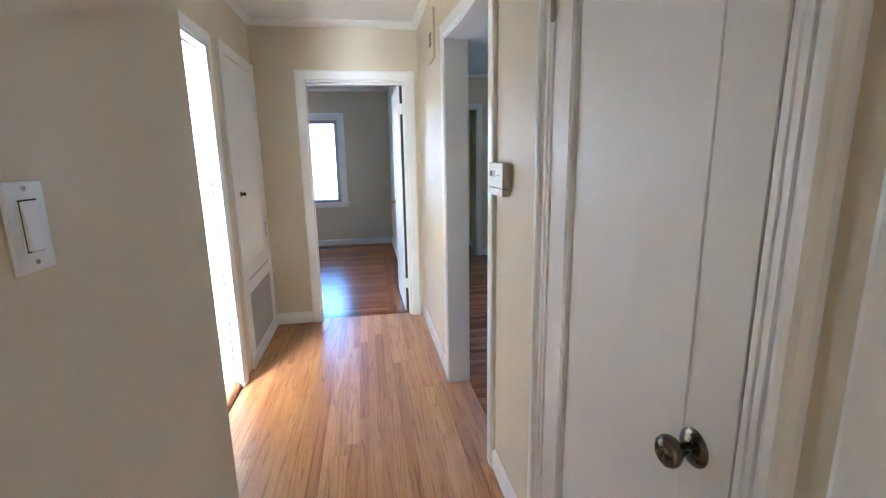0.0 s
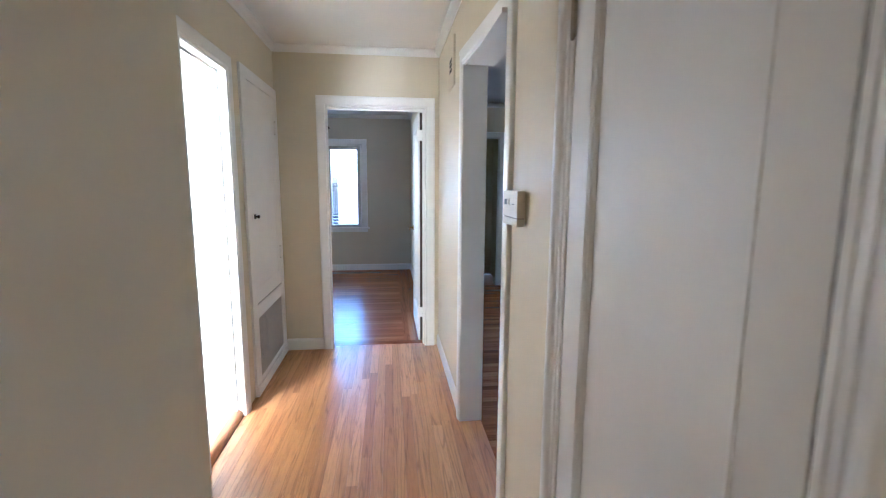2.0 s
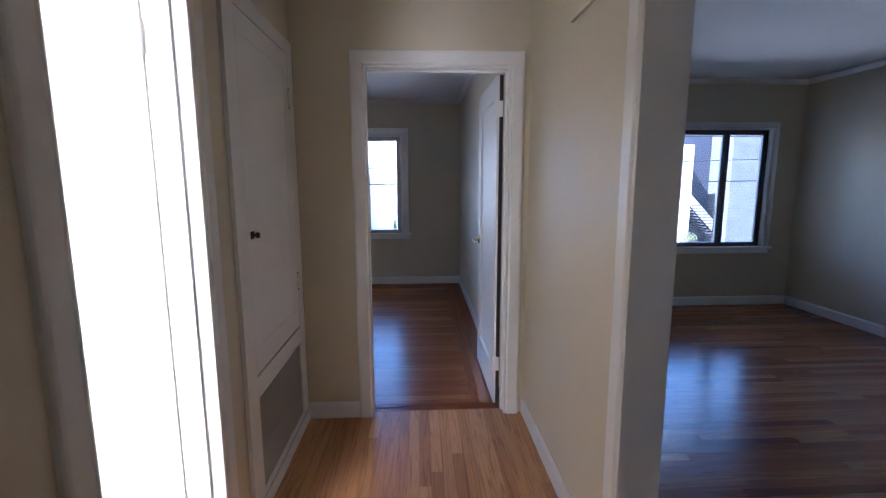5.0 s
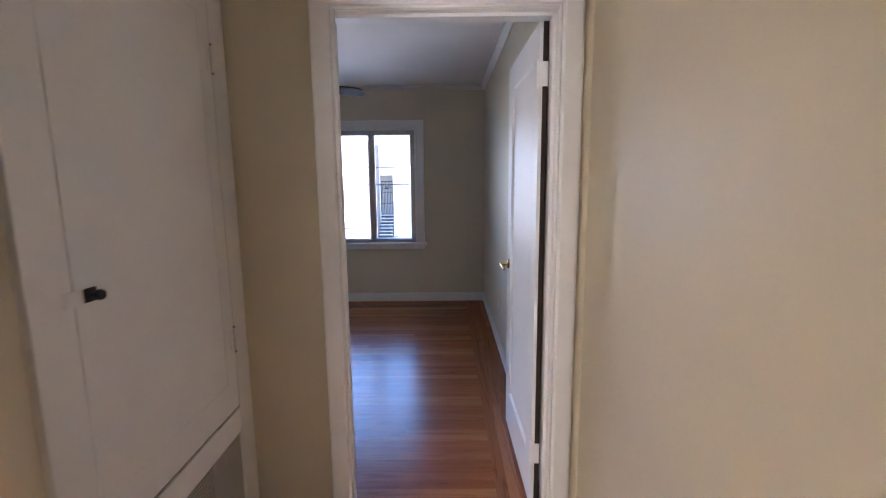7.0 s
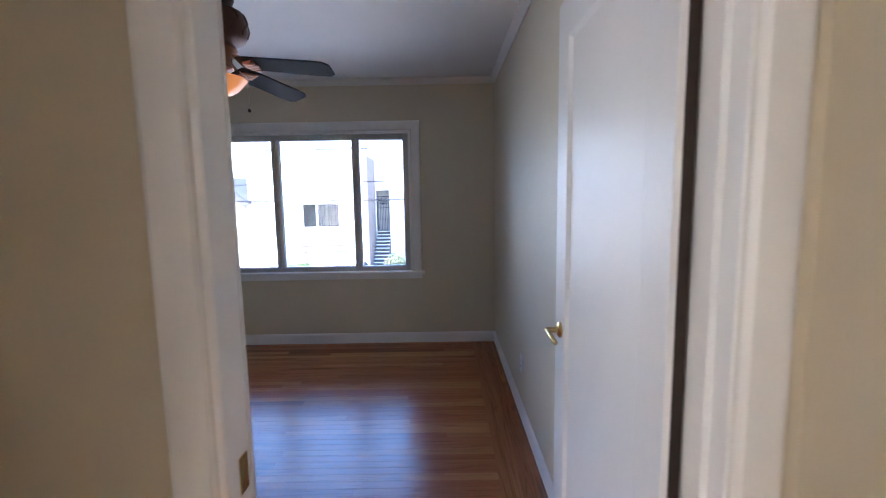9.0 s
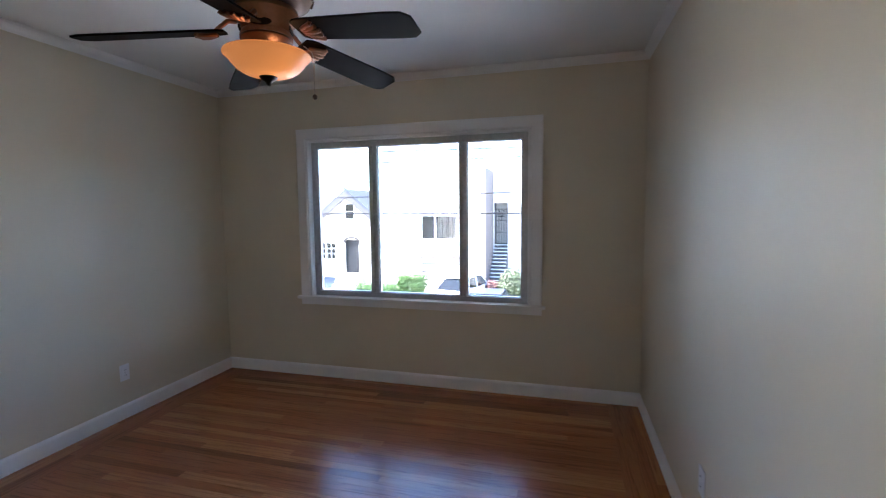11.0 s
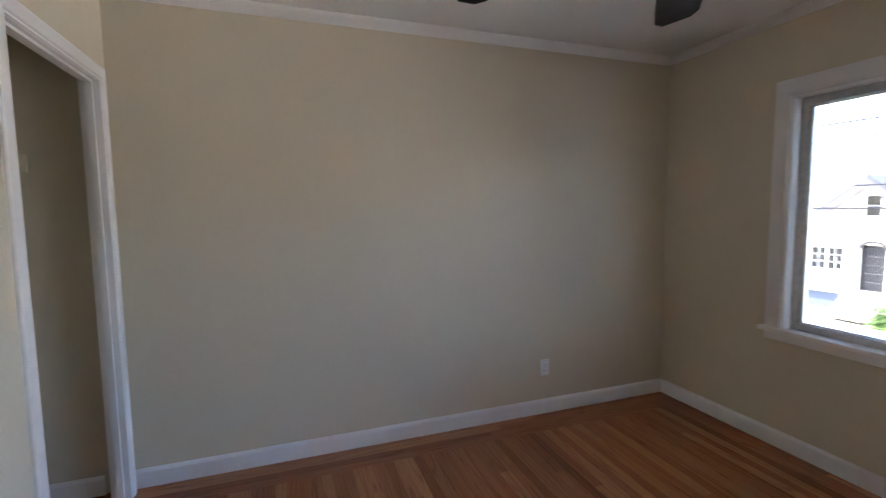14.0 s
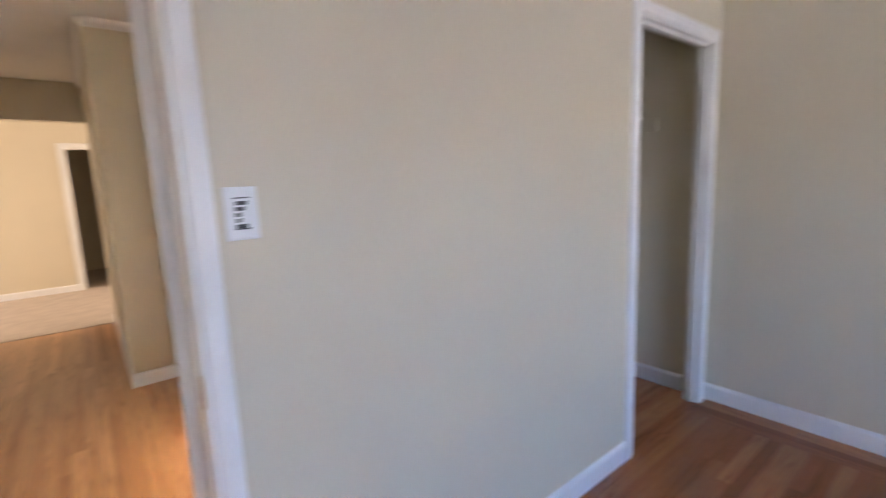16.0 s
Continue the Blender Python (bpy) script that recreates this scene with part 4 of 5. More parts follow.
# ---- outdoors ----
G = -3.3
STUCCO = paint("white_stucco", (0.52, 0.50, 0.47), 0.9, 0.05, 1.0, 0.6, 30.0)
STUCCO_WARM = paint("cream_stucco", (0.46, 0.42, 0.36), 0.9, 0.05, 1.0, 0.6, 30.0)
STUCCO_GREY = paint("rough_grey_stucco", (0.055, 0.058, 0.065), 0.9, 0.30, 1.0, 2.2, 9.0)
SLATE = paint("dark_slate_siding", (0.016, 0.019, 0.030), 0.7, 0.1, 0.6, 2.0, 20.0)
SHINGLE = paint("grey_shingles", (0.020, 0.022, 0.028), 0.85, 0.2, 1.0, 5.0, 18.0)
GLASS_DARK = plain("dark_window_glass", (0.004, 0.005, 0.006), 0.1, 0, 0.3, 1.5, 0.25)
IRON = plain("wrought_iron", (0.012, 0.012, 0.013), 0.6, 0.1)
CONCRETE = paint("pale_concrete", (0.45, 0.43, 0.40), 0.9, 0.1, 0.8, 1.2, 40.0)
# unseen street and ground, paled to bounce sunlight up to the ceilings
ASPHALT = paint("pale_street", (0.20, 0.195, 0.185), 0.9, 0.2, 1.0, 0.8, 60.0)
EARTH = paint("dry_ground", (0.30, 0.27, 0.21), 0.95, 0.2, 1.0, 0.3, 12.0)
LAWN = paint("yellowing_lawn", (0.16, 0.19, 0.05), 0.95, 0.25, 1.0, 1.5, 60.0)
LEAF = plain("hedge_leaves", (0.045, 0.085, 0.010), 0.55, 0, 0.4, 6)
LEAF2 = plain("shrub_leaves", (0.05, 0.06, 0.022), 0.6, 0, 0.5, 5)
LEAF_RED = plain("red_shrub_leaves", (0.08, 0.028, 0.022), 0.6, 0, 0.4, 5)
CYPRESS = plain("dark_conifer", (0.014, 0.030, 0.012), 0.7, 0, 0.3, 5)
BARK = plain("bark", (0.12, 0.085, 0.06), 0.9, 0, 0.3, 12)
CURTAIN = paint("grey_blind", (0.012, 0.012, 0.014), 0.9, 0.06, 0.5, 4.0, 20.0)
GREY_TRIM = plain("taupe_house_trim", (0.030, 0.025, 0.025), 0.7, 0, 0.1)
WHITE_TRIM = plain("white_house_trim", (0.78, 0.77, 0.75), 0.6, 0, 0.04)
CAR_WHITE = plain("white_car_paint", (0.62, 0.63, 0.64), 0.25, 0.1, 0.03)
CAR_DARK = plain("dark_blue_car_paint", (0.014, 0.017, 0.028), 0.5, 0.0, 0.05)
WIRE = plain("weathered_cable", (0.014, 0.014, 0.016), 1.0, 0, 0.1, 30, 0.0)
RUBBER = plain("tyre_rubber", (0.02, 0.02, 0.02), 0.9)

bm = bmesh.new()
box(bm, -400, -400, G - 0.3, 400, 700, G - 0.12)
structure(part("ground", bm, EARTH), "dry open ground running to the horizon", "ground")
structure(part("wall_lower_storey", boxes((-3.3, -5.7, G - 0.13, 5.1, 7.77, -0.125)), STUCCO), "plain stucco lower storey under the rooms", "wall")
structure(part("road", boxes((-80, 12.5, G - 0.119, 80, 23.2, G - 0.10)), ASPHALT), "pale concrete street", "road")
structure(part("pavement", boxes((-80, 23.2, G - 0.119, 80, 24.3, G + 0.0), bevel=0.02), CONCRETE), "pale concrete pavement with kerb", "pavement")
structure(part("pavement", boxes((-80, 9.9, G - 0.119, 80, 12.5, G + 0.0), bevel=0.02), CONCRETE), "pale concrete pavement with kerb", "pavement")
structure(part("lawn", boxes((-10.3, 24.3, G - 0.119, -7.0, 27.9, G + 0.02)), LAWN), "small yellow-green front lawn", "lawn")
structure(part("driveway", boxes((-7.0, 24.3, G - 0.119, -3.4, 27.9, G + 0.01)), CONCRETE), "pale concrete driveway", "driveway")


def sash_window(parent, x0, x1, z0, z1, y, cols, rows, frame_mat, pane_mat, t=0.05):
    w = part("window", boxes((x0, y - 0.03, z0, x0 + t, y + 0.05, z1), (x1 - t, y - 0.03, z0, x1, y + 0.05, z1), (x0 + t, y - 0.03, z1 - t, x1 - t, y + 0.05, z1), (x0 + t, y - 0.03, z0, x1 - t, y + 0.05, z0 + t)), frame_mat, parent)
    gw, gh = (x1 - x0 - 2 * t) / cols, (z1 - z0 - 2 * t) / rows
    for i in range(cols):
        for j in range(rows):
            a, c0 = x0 + t + i * gw, z0 + t + j * gh
            part("pane", boxes((a + 0.006, y + 0.01, c0 + 0.006, a + gw - 0.006, y + 0.02, c0 + gh - 0.006)), pane_mat, w)
    for i in range(1, cols):
        part("glazing_bar", boxes((x0 + t + i * gw - 0.010, y - 0.01, z0 + t, x0 + t + i * gw + 0.010, y + 0.03, z1 - t)), frame_mat, w)
    for j in range(1, rows):
        part("glazing_bar", boxes((x0 + t, y - 0.012, z0 + t + j * gh - 0.010, x1 - t, y + 0.032, z0 + t + j * gh + 0.010)), frame_mat, w)
    return w


def holed_front(parent, x0, x1, z0, z1, y, holes, mat, deep=0.25):
    ob = wall("wall", "y", y, y + deep, x0, x1, z0, z1, holes, mat)
    for k in ("label", "category", "kind"):
        del ob[k]
    ob.parent = parent
    return ob


def solid(parent, name, dims, mat, bevel=0.0):
    return part(name, boxes(dims, bevel=bevel), mat, parent)


FY = 28.0
# gabled house
h1 = thing("house", "cream stucco house with a steep front gable and arched doorway", "house")
holed_front(h1, -15.6, -9.9, G - 0.1, -0.2, FY, [(-13.62, -12.3, -1.48, -0.48), (-11.68, -10.78, -2.25, -0.30), (-14.6, -12.3, -3.25, -2.50)], STUCCO_WARM)
bm = bmesh.new()
prof = [(-15.6, -0.2), (-9.9, -0.2), (-9.9, 1.2), (-11.4, 2.42), (-14.75, -0.2)]
front, back = [bm.verts.new((x, FY, z)) for x, z in prof[1:]], [bm.verts.new((x, FY + 0.25, z)) for x, z in prof[1:]]
bm.faces.new(front), bm.faces.new(back)
for k in range(len(front)):
    bm.faces.new((front[k], front[(k + 1) % len(front)], back[(k + 1) % len(front)], back[k]))
part("gable", bm, STUCCO_WARM, h1)
for (xa, za), (xb, zb), fy in (((-11.4, 2.50), (-16.0, -1.13), 0.35), ((-11.4, 2.50), (-9.7, 1.12), 0.36)):
    bm = bmesh.new()
    v = [bm.verts.new(p) for p in ((xa, FY - 0.35, za), (xb, FY - 0.35, zb), (xb, FY + 8, zb), (xa, FY + 8, za))]
    w = [bm.verts.new((p.co.x, p.co.y, p.co.z + 0.14)) for p in v]
    bm.faces.new(v), bm.faces.new(w)
    for k in range(4):
        bm.faces.new((v[k], v[(k + 1) % 4], w[(k + 1) % 4], w[k]))
    part("roof", bm, SHINGLE, h1)
    bm = bmesh.new()
    n = Vector((xb - xa, 0, zb - za)).normalized()
    dn = Vector((n.z, 0, -n.x))
    if dn.z > 0:
        dn = -dn
    strip(bm, [(0, 0), (0, 0.05), (0.30, 0.05), (0.30, 0)], (xa, FY - fy, za), (xb, FY - fy, zb), (0, -1, 0), dn)
    part("barge_board", bm, GREY_TRIM, h1)
bm = boxes((-19.0, FY + 2.0, -1.2, -15.6, FY + 9, -0.8))
v = [bm.verts.new(p) for p in ((-19.5, FY + 1.0, -0.6), (-11.6, FY + 1.0, -0.6), (-11.6, FY + 4.5, 2.3), (-19.5, FY + 4.5, 2.3))]
bm.faces.new(v)
part("roof", bm, SHINGLE, h1)
solid(h1, "chimney", (-14.0, FY + 3.6, 1.4, -13.55, FY + 4.1, 3.0), STUCCO_WARM, 0.02)
sash_window(h1, -11.62, -10.98, 0.88, 1.83, FY - 0.02, 1, 2, WHITE_TRIM, GLASS_DARK)
sash_window(h1, -13.62, -12.97, -1.48, -0.48, FY + 0.1, 2, 3, WHITE_TRIM, GLASS_DARK, 0.025)
sash_window(h1, -12.95, -12.3, -1.48, -0.48, FY + 0.1, 2, 3, WHITE_TRIM, GLASS_DARK, 0.025)
solid(h1, "doorway", (-11.68, FY + 0.24, -2.25, -10.78, FY + 0.3, -0.30), plain("brown_door", (0.020, 0.014, 0.012), 0.6), 0.01)
bm = bmesh.new()
for k in range(13):
    a0, a1 = math.pi * k / 12, math.pi * (k + 1) / 12
    box(bm, -11.23 + 0.45 * math.cos(a0) - 0.07, FY - 0.06, -0.42 + 0.26 * math.sin(a0) - 0.03, -11.23 + 0.45 * math.cos(a0) + 0.07, FY + 0.05, -0.42 + 0.26 * math.sin(a0) + 0.05)
part("arch", bm, plain("brown_arch", (0.022, 0.016, 0.014), 0.8), h1)


def gate(parent, x0, x1, z0, z1, y, n, hoops):
    gt = part("iron_gate", boxes((x0, y, z0, x0 + 0.04, y + 0.04, z1), (x1 - 0.04, y, z0, x1, y + 0.04, z1), (x0, y, z1 - 0.04, x1, y + 0.04, z1), (x0, y, z0, x1, y + 0.04, z0 + 0.04)), IRON, parent)
    for k in range(1, n):
        x = x0 + (x1 - x0) * k / n
        part("bar", boxes((x - 0.012, y, z0, x + 0.012, y + 0.025, z1)), IRON, gt)
    for k in range(1, hoops):
        z = z0 + (z1 - z0) * k / hoops
        part("crossbar", boxes((x0, y - 0.004, z - 0.014, x1, y + 0.03, z + 0.014)), IRON, gt)
    return gt


gate(h1, -11.66, -10.80, -2.23, -0.42, FY + 0.08, 7, 5)
for k in range(6):
    solid(h1, "step", (-12.0, FY - 1.5 + 0.25 * k, G, -10.6, FY - 1.25 + 0.25 * k, G + 0.17 * (k + 1)), CONCRETE, 0.01)
solid(h1, "garage_door", (-14.6, FY + 0.12, -3.25, -12.3, FY + 0.2, -2.50), plain("blue_grey_door", (0.02, 0.03, 0.055), 0.6), 0.01)
solid(h1, "side_wall", (-15.6, FY + 0.25, G, -15.35, FY + 8, -0.9), STUCCO_WARM)

# flat-fronted house
h2 = thing("house", "white flat-fronted stucco house above a garage", "house")
holed_front(h2, -9.9, -3.36, G - 0.1, 4.1, FY, [(-7.0, -4.95, -0.25, 1.1), (-7.0, -4.5, -3.3, -1.28)], STUCCO)
sash_window(h2, -7.0, -6.2, -0.25, 1.1, FY + 0.12, 1, 1, WHITE_TRIM, GLASS_DARK, 0.04)
sash_window(h2, -6.2, -4.95, -0.25, 1.1, FY + 0.12, 1, 1, WHITE_TRIM, PANE, 0.04)
# dark sheet stands in for the unlit room behind the blinds
solid(h2, "dark_backing", (-7.0, FY + 0.26, -0.25, -4.95, FY + 0.30, 1.1), GLASS_DARK)
for k in range(9):
    x = -6.12 + 0.125 * k
    if k not in (3, 6):
        solid(h2, "blind_slat", (x, FY + 0.20, -0.2, x + 0.085, FY + 0.215, 1.05), CURTAIN)
solid(h2, "window_sill", (-7.1, FY - 0.08, -0.34, -4.85, FY + 0.1, -0.25), WHITE_TRIM, 0.01)
gd = solid(h2, "garage_door", (-7.0, FY + 0.16, -3.3, -4.5, FY + 0.22, -1.28), plain("tan_garage_door", (0.55, 0.46, 0.38), 0.6), 0.01)
for k in range(4):
    part("panel", boxes((-6.92, FY + 0.13, -3.2 + 0.48 * k, -4.58, FY + 0.165, -2.8 + 0.48 * k), bevel=0.015), plain("tan_panel", (0.58, 0.49, 0.41), 0.6) if k == 0 else bpy.data.materials["tan_panel"], gd)
# dark strips and header paint the shadow lines of the garage door
for z in (-1.30, -1.62, -2.06, -2.52):
    solid(h2, "garage_shade_line", (-7.05, FY + 0.115, z, -4.45, FY + 0.135, z + 0.045), bpy.data.materials["taupe_house_trim"])
solid(h2, "garage_shade_header", (-7.15, FY - 0.05, -1.28, -4.35, FY + 0.10, -1.16), plain("tan_header_shade", (0.06, 0.045, 0.035), 0.8), 0.01)
solid(h2, "roof", (-9.9, FY + 0.25, 3.6, -3.36, FY + 10, 3.8), CONCRETE)
solid(h2, "parapet", (-9.95, FY - 0.06, 4.1, -3.31, FY + 0.3, 4.22), WHITE_TRIM, 0.02)

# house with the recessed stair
# side wall and corner get a darker stucco in place of shade
solid(h2, "side_wall", (-3.61, FY + 0.25, G, -3.36, FY + 10, 3.6), plain("side_stucco_shade", (0.10, 0.085, 0.078), 0.9, 0, 0.12, 2.0))
solid(h2, "shaded_corner", (-3.62, FY - 0.02, G, -3.352, FY + 0.27, 3.6), bpy.data.materials["side_stucco_shade"], 0.01)
h3 = thing("house", "white stucco house with a steep stair behind an iron gate", "house")
RY = 30.7
holed_front(h3, -3.355, 9.0, G - 0.1, 4.2, RY, [(-3.33, -2.50, -3.2, 1.78), (0.2, 2.8, -0.3, 1.3)], STUCCO)
sash_window(h3, 0.2, 2.8, -0.3, 1.3, RY + 0.12, 3, 1, WHITE_TRIM, GLASS_DARK)
solid(h3, "recess_back", (-3.33, RY + 0.9, -3.2, -2.50, RY + 1.0, 1.78), STUCCO_WARM)
solid(h3, "recess_side", (-2.50, RY + 0.25, -3.2, -2.40, RY + 1.0, 1.8), STUCCO)
solid(h3, "recess_top", (-3.33, RY + 0.25, 1.78, -2.50, RY + 1.0, 1.88), STUCCO)
for k in range(14):
    y = RY - 2.5 + 0.21 * k
    solid(h3, "step", (-3.32, y, G, -2.51, y + 0.20, G + 0.185 * (k + 1) - 0.05), GREY_TRIM, 0.01)
    solid(h3, "tread", (-3.32, y - 0.03, G + 0.185 * (k + 1) - 0.05, -2.51, y + 0.20, G + 0.185 * (k + 1)), CONCRETE, 0.01)
solid(h3, "stair_wall", (-2.50, RY - 2.4, G, -2.40, RY, -2.3), STUCCO, 0.02)
gt = gate(h3, -3.31, -2.52, -0.68, 1.42, RY + 0.3, 8, 3)
for k in range(7):
    a = math.pi * (k + 0.5) / 7
    bm = bmesh.new()
    tube(bm, [(-2.915, RY + 0.29, 0.92), (-2.915 + 0.36 * math.cos(a), RY + 0.29, 0.92 + 0.45 * math.sin(a))], 0.016, 6)
    part("fan_bar", bm, IRON, gt)
solid(h3, "roof", (-3.355, RY + 0.25, 3.7, 9.0, RY + 10, 3.9), CONCRETE)

# modern house
h4 = thing("house", "white modern house with black-framed windows and a panelled garage", "house")
holed_front(h4, 8.6, 17.05, G - 0.1, 3.55, FY, [(12.57, 15.8, 0.83, 3.06), (12.5, 15.75, -3.2, 0.35)], STUCCO)
sash_window(h4, 12.57, 14.2, 0.83, 3.06, FY + 0.1, 1, 1, IRON, GLASS_DARK, 0.07)
sash_window(h4, 14.2, 15.8, 0.83, 3.06, FY + 0.1, 1, 1, IRON, GLASS_DARK, 0.07)
solid(h4, "garage_recess", (12.5, FY + 0.4, -3.2, 15.75, FY + 0.5, 0.35), STUCCO_GREY)
sash_window(h4, 12.69, 15.38, -3.2, -0.3, FY + 0.3, 3, 6, IRON, plain("frosted_garage_pane", (0.07, 0.085, 0.085), 0.3), 0.06)
solid(h4, "fascia", (13.0, FY - 0.25, 3.06, 16.2, FY + 0.02, 3.5), STUCCO_GREY, 0.02)
solid(h4, "roof", (8.6, FY + 0.25, 3.3, 17.05, FY + 10, 3.5), CONCRETE)
h5 = thing("house", "dark slate-sided house with an outside stair and rough grey tower", "house")
solid(h5, "wall", (17.06, FY + 1.6, G, 19.15, FY + 9, 4.3), SLATE)
solid(h5, "tower", (19.15, FY - 0.4, G, 24.0, FY + 8, 4.6), STUCCO_GREY, 0.03)
for k in range(5):
    solid(h5, "shutter_slat", (17.1, FY + 1.5, 1.1 + 0.4 * k, 17.6, FY + 1.6, 1.32 + 0.4 * k), CURTAIN, 0.01)
bm = bmesh.new()
strip(bm, [(0, 0), (0, 0.12), (0.7, 0.12), (0.7, 0)], (17.06, FY + 0.9, 1.1), (19.1, FY + 0.9, -1.0), (0, -1, 0), (0, 0, -1))
part("stair_parapet", bm, STUCCO, h5)
for k in range(12):
    solid(h5, "tread", (17.08 + 0.17 * k, FY + 0.95, 0.2 - 0.19 * k, 17.27 + 0.17 * k, FY + 1.55, 0.25 - 0.19 * k), CONCRETE)
for k in range(11):
    z = -0.1 - 0.19 * k
    solid(h5, "rail_bar", (17.08, FY + 0.7, z, 19.1, FY + 0.73, z + 0.03), IRON)


# ---- greenery ----
def leaf_cloud(name, mat, centre, size, count, leaf_size, rng, parent=None, shape="box"):
    """Many small leaves over an uneven volume."""
    vs, fs = [], []
    for k in range(count):
        while True:
            p = Vector((rng.uniform(-1, 1), rng.uniform(-1, 1), rng.uniform(-1, 1)))
            m = max(abs(p.x), abs(p.y), abs(p.z)) if shape == "box" else p.length
            if shape == "cone":
                m = max(abs(p.z), math.hypot(p.x, p.y) / max(0.08, (1 - p.z) / 2))
            bump = 0.82 + 0.25 * noise.noise(p * 2.6 + Vector(centre))
            if m < bump and (m > 0.55 or rng.random() < 0.3):
                break
        c = Vector(centre) + Vector((p.x * size[0], p.y * size[1], p.z * size[2]))
        d = Vector((rng.gauss(0, 1), rng.gauss(0, 1), rng.gauss(0, 1))).normalized()
        u = d.orthogonal().normalized() * leaf_size * rng.uniform(0.6, 1.3)
        w = d.cross(u).normalized() * leaf_size * 0.5
        i = len(vs)
        vs += [c - u, c + w + d * leaf_size * 0.12, c + u, c - w + d * leaf_size * 0.12]
        fs.append((i, i + 1, i + 2, i + 3))
    me = bpy.data.meshes.new(name)
    me.from_pydata(vs, [], fs)
    me.materials.append(mat)
    ob = new(name, me)
    if parent:
        ob.parent = parent
    return ob


rg = random.Random(11)


def shrub(name, label, category, mat, centre, size, count, leaf, shape="box", stems=4):
    s = thing(name, label, category)
    leaf_cloud("crown", mat, centre, size, count, leaf, rg, s, shape)
    for k in range(stems):
        bm = bmesh.new()
        x, y = centre[0] + rg.uniform(-0.6, 0.6) * size[0], centre[1] + rg.uniform(-0.5, 0.5) * size[1]
        bx, by = centre[0] + (x - centre[0]) * 0.6, centre[1] + (y - centre[1]) * 0.6
        pts = [Vector((bx, by, G)), Vector((x, y, centre[2])), Vector((x + rg.uniform(-0.1, 0.1), y, centre[2] + size[2] * 0.6))]
        tube(bm, pts, 0.03, 6)
        part("trunk", bm, BARK, s)
    return s


shrub("hedge", "clipped bright green hedge block by the driveway", "hedge", LEAF, (-7.05, 26.4, -2.62), (0.78, 0.55, 0.72), 7000, 0.055)
shrub("hedge", "low yellow-green hedge sloping along the lawn", "hedge", LEAF, (-8.9, 26.2, -2.90), (1.35, 0.6, 0.45), 8000, 0.05)
shrub("shrub", "tall loose green shrub by the stair", "shrub", LEAF2, (-1.75, 26.4, -2.35), (0.85, 0.7, 0.95), 3800, 0.06, "ball", 6)
shrub("shrub", "small reddish shrub by the stair foot", "shrub", LEAF_RED, (-2.75, 26.3, -2.55), (0.45, 0.4, 0.55), 1300, 0.05, "ball", 4)
shrub("cypress", "narrow dark green cypress", "tree", CYPRESS, (-0.75, 27.0, -1.9), (0.5, 0.5, 1.45), 3500, 0.06, "cone", 1)
shrub("shrub", "pale shrub in front of the modern house", "shrub", LEAF2, (16.3, 26.6, -2.3), (0.5, 0.5, 0.95), 1500, 0.06, "ball", 4)


# ---- parked cars ----
def car(x, y, paint_mat, label, heading=0.0):
    c = thing("car", label, "car", "parked cars")
    L, W = 4.4, 1.76
    side = [(-2.2, 0.35), (-2.2, 0.75), (-2.05, 0.92), (-1.2, 1.0), (2.0, 0.9), (2.18, 0.72), (2.2, 0.35)]
    cabin = [(-1.75, 0.95), (-1.25, 1.38), (-0.3, 1.47), (0.55, 1.40), (1.25, 0.97)]

    def prism(outline, half, top_in):
        bm = bmesh.new()
        n = len(outline)
        zs = [z for _, z in outline]
        lo, hi = min(zs), max(zs)
        a = [bm.verts.new((px, -half + top_in * (pz - lo) / (hi - lo), pz)) for px, pz in outline]
        b = [bm.verts.new((px, half - top_in * (pz - lo) / (hi - lo), pz)) for px, pz in outline]
        bm.faces.new(a), bm.faces.new(b)
        for k in range(n):
            bm.faces.new((a[k], a[(k + 1) % n], b[(k + 1) % n], b[k]))
        bmesh.ops.bevel(bm, geom=list(bm.edges), offset=0.05, segments=2, affect="EDGES", clamp_overlap=True)
        return bm

    part("body", prism(side, W / 2, 0.12), paint_mat, c)
    part("cabin", prism(cabin, W / 2 - 0.1, 0.2), GLASS_DARK, c, "dark glazed cabin")
    part("roof_panel", boxes((-1.2, -0.6, 1.43, 0.5, 0.6, 1.49), bevel=0.03), paint_mat, c)
    for px in (-1.3, -0.35, 0.62):
        bm = bmesh.new()
        for s in (-1, 1):
            tube(bm, [(px + (0.3 if px > 0.5 else 0), s * 0.76, 0.98), (px - (0.1 if px > 0.5 else -0.1), s * 0.62, 1.43)], 0.035, 6)
        part("pillar", bm, paint_mat, c)
    for px in (-1.35, 1.35):
        for s in (-1, 1):
            bm = bmesh.new()
            lathe(bm, [(0.18, -0.1), (0.30, -0.1), (0.32, -0.06), (0.32, 0.06), (0.30, 0.1), (0.18, 0.1)], (px, s * 0.80, 0.32), "y", 24)
            wh = part("wheel", bm, RUBBER, c)
            bm = bmesh.new()
            lathe(bm, [(0.19, -0.09), (0.19, 0.09)], (px, s * 0.81, 0.32), "y", 16)
            part("rim", bm, NICKEL, wh)
    for s in (-1, 1):
        part("headlight", boxes((2.12, s * 0.6 - 0.16, 0.66, 2.2, s * 0.6 + 0.16, 0.78), bevel=0.02), PLATE, c)
    c.matrix_world = pose(x, y, G, 0, 0, heading)
    return c


car(-4.0, 25.9, CAR_WHITE, "white saloon parked on the driveway", 78)
k2 = car(-2.6, 20.4, CAR_DARK, "dark blue saloon parked at the kerb")
k2.matrix_world = pose(-2.85, 22.2, G - 0.10, 0, 0, 180)

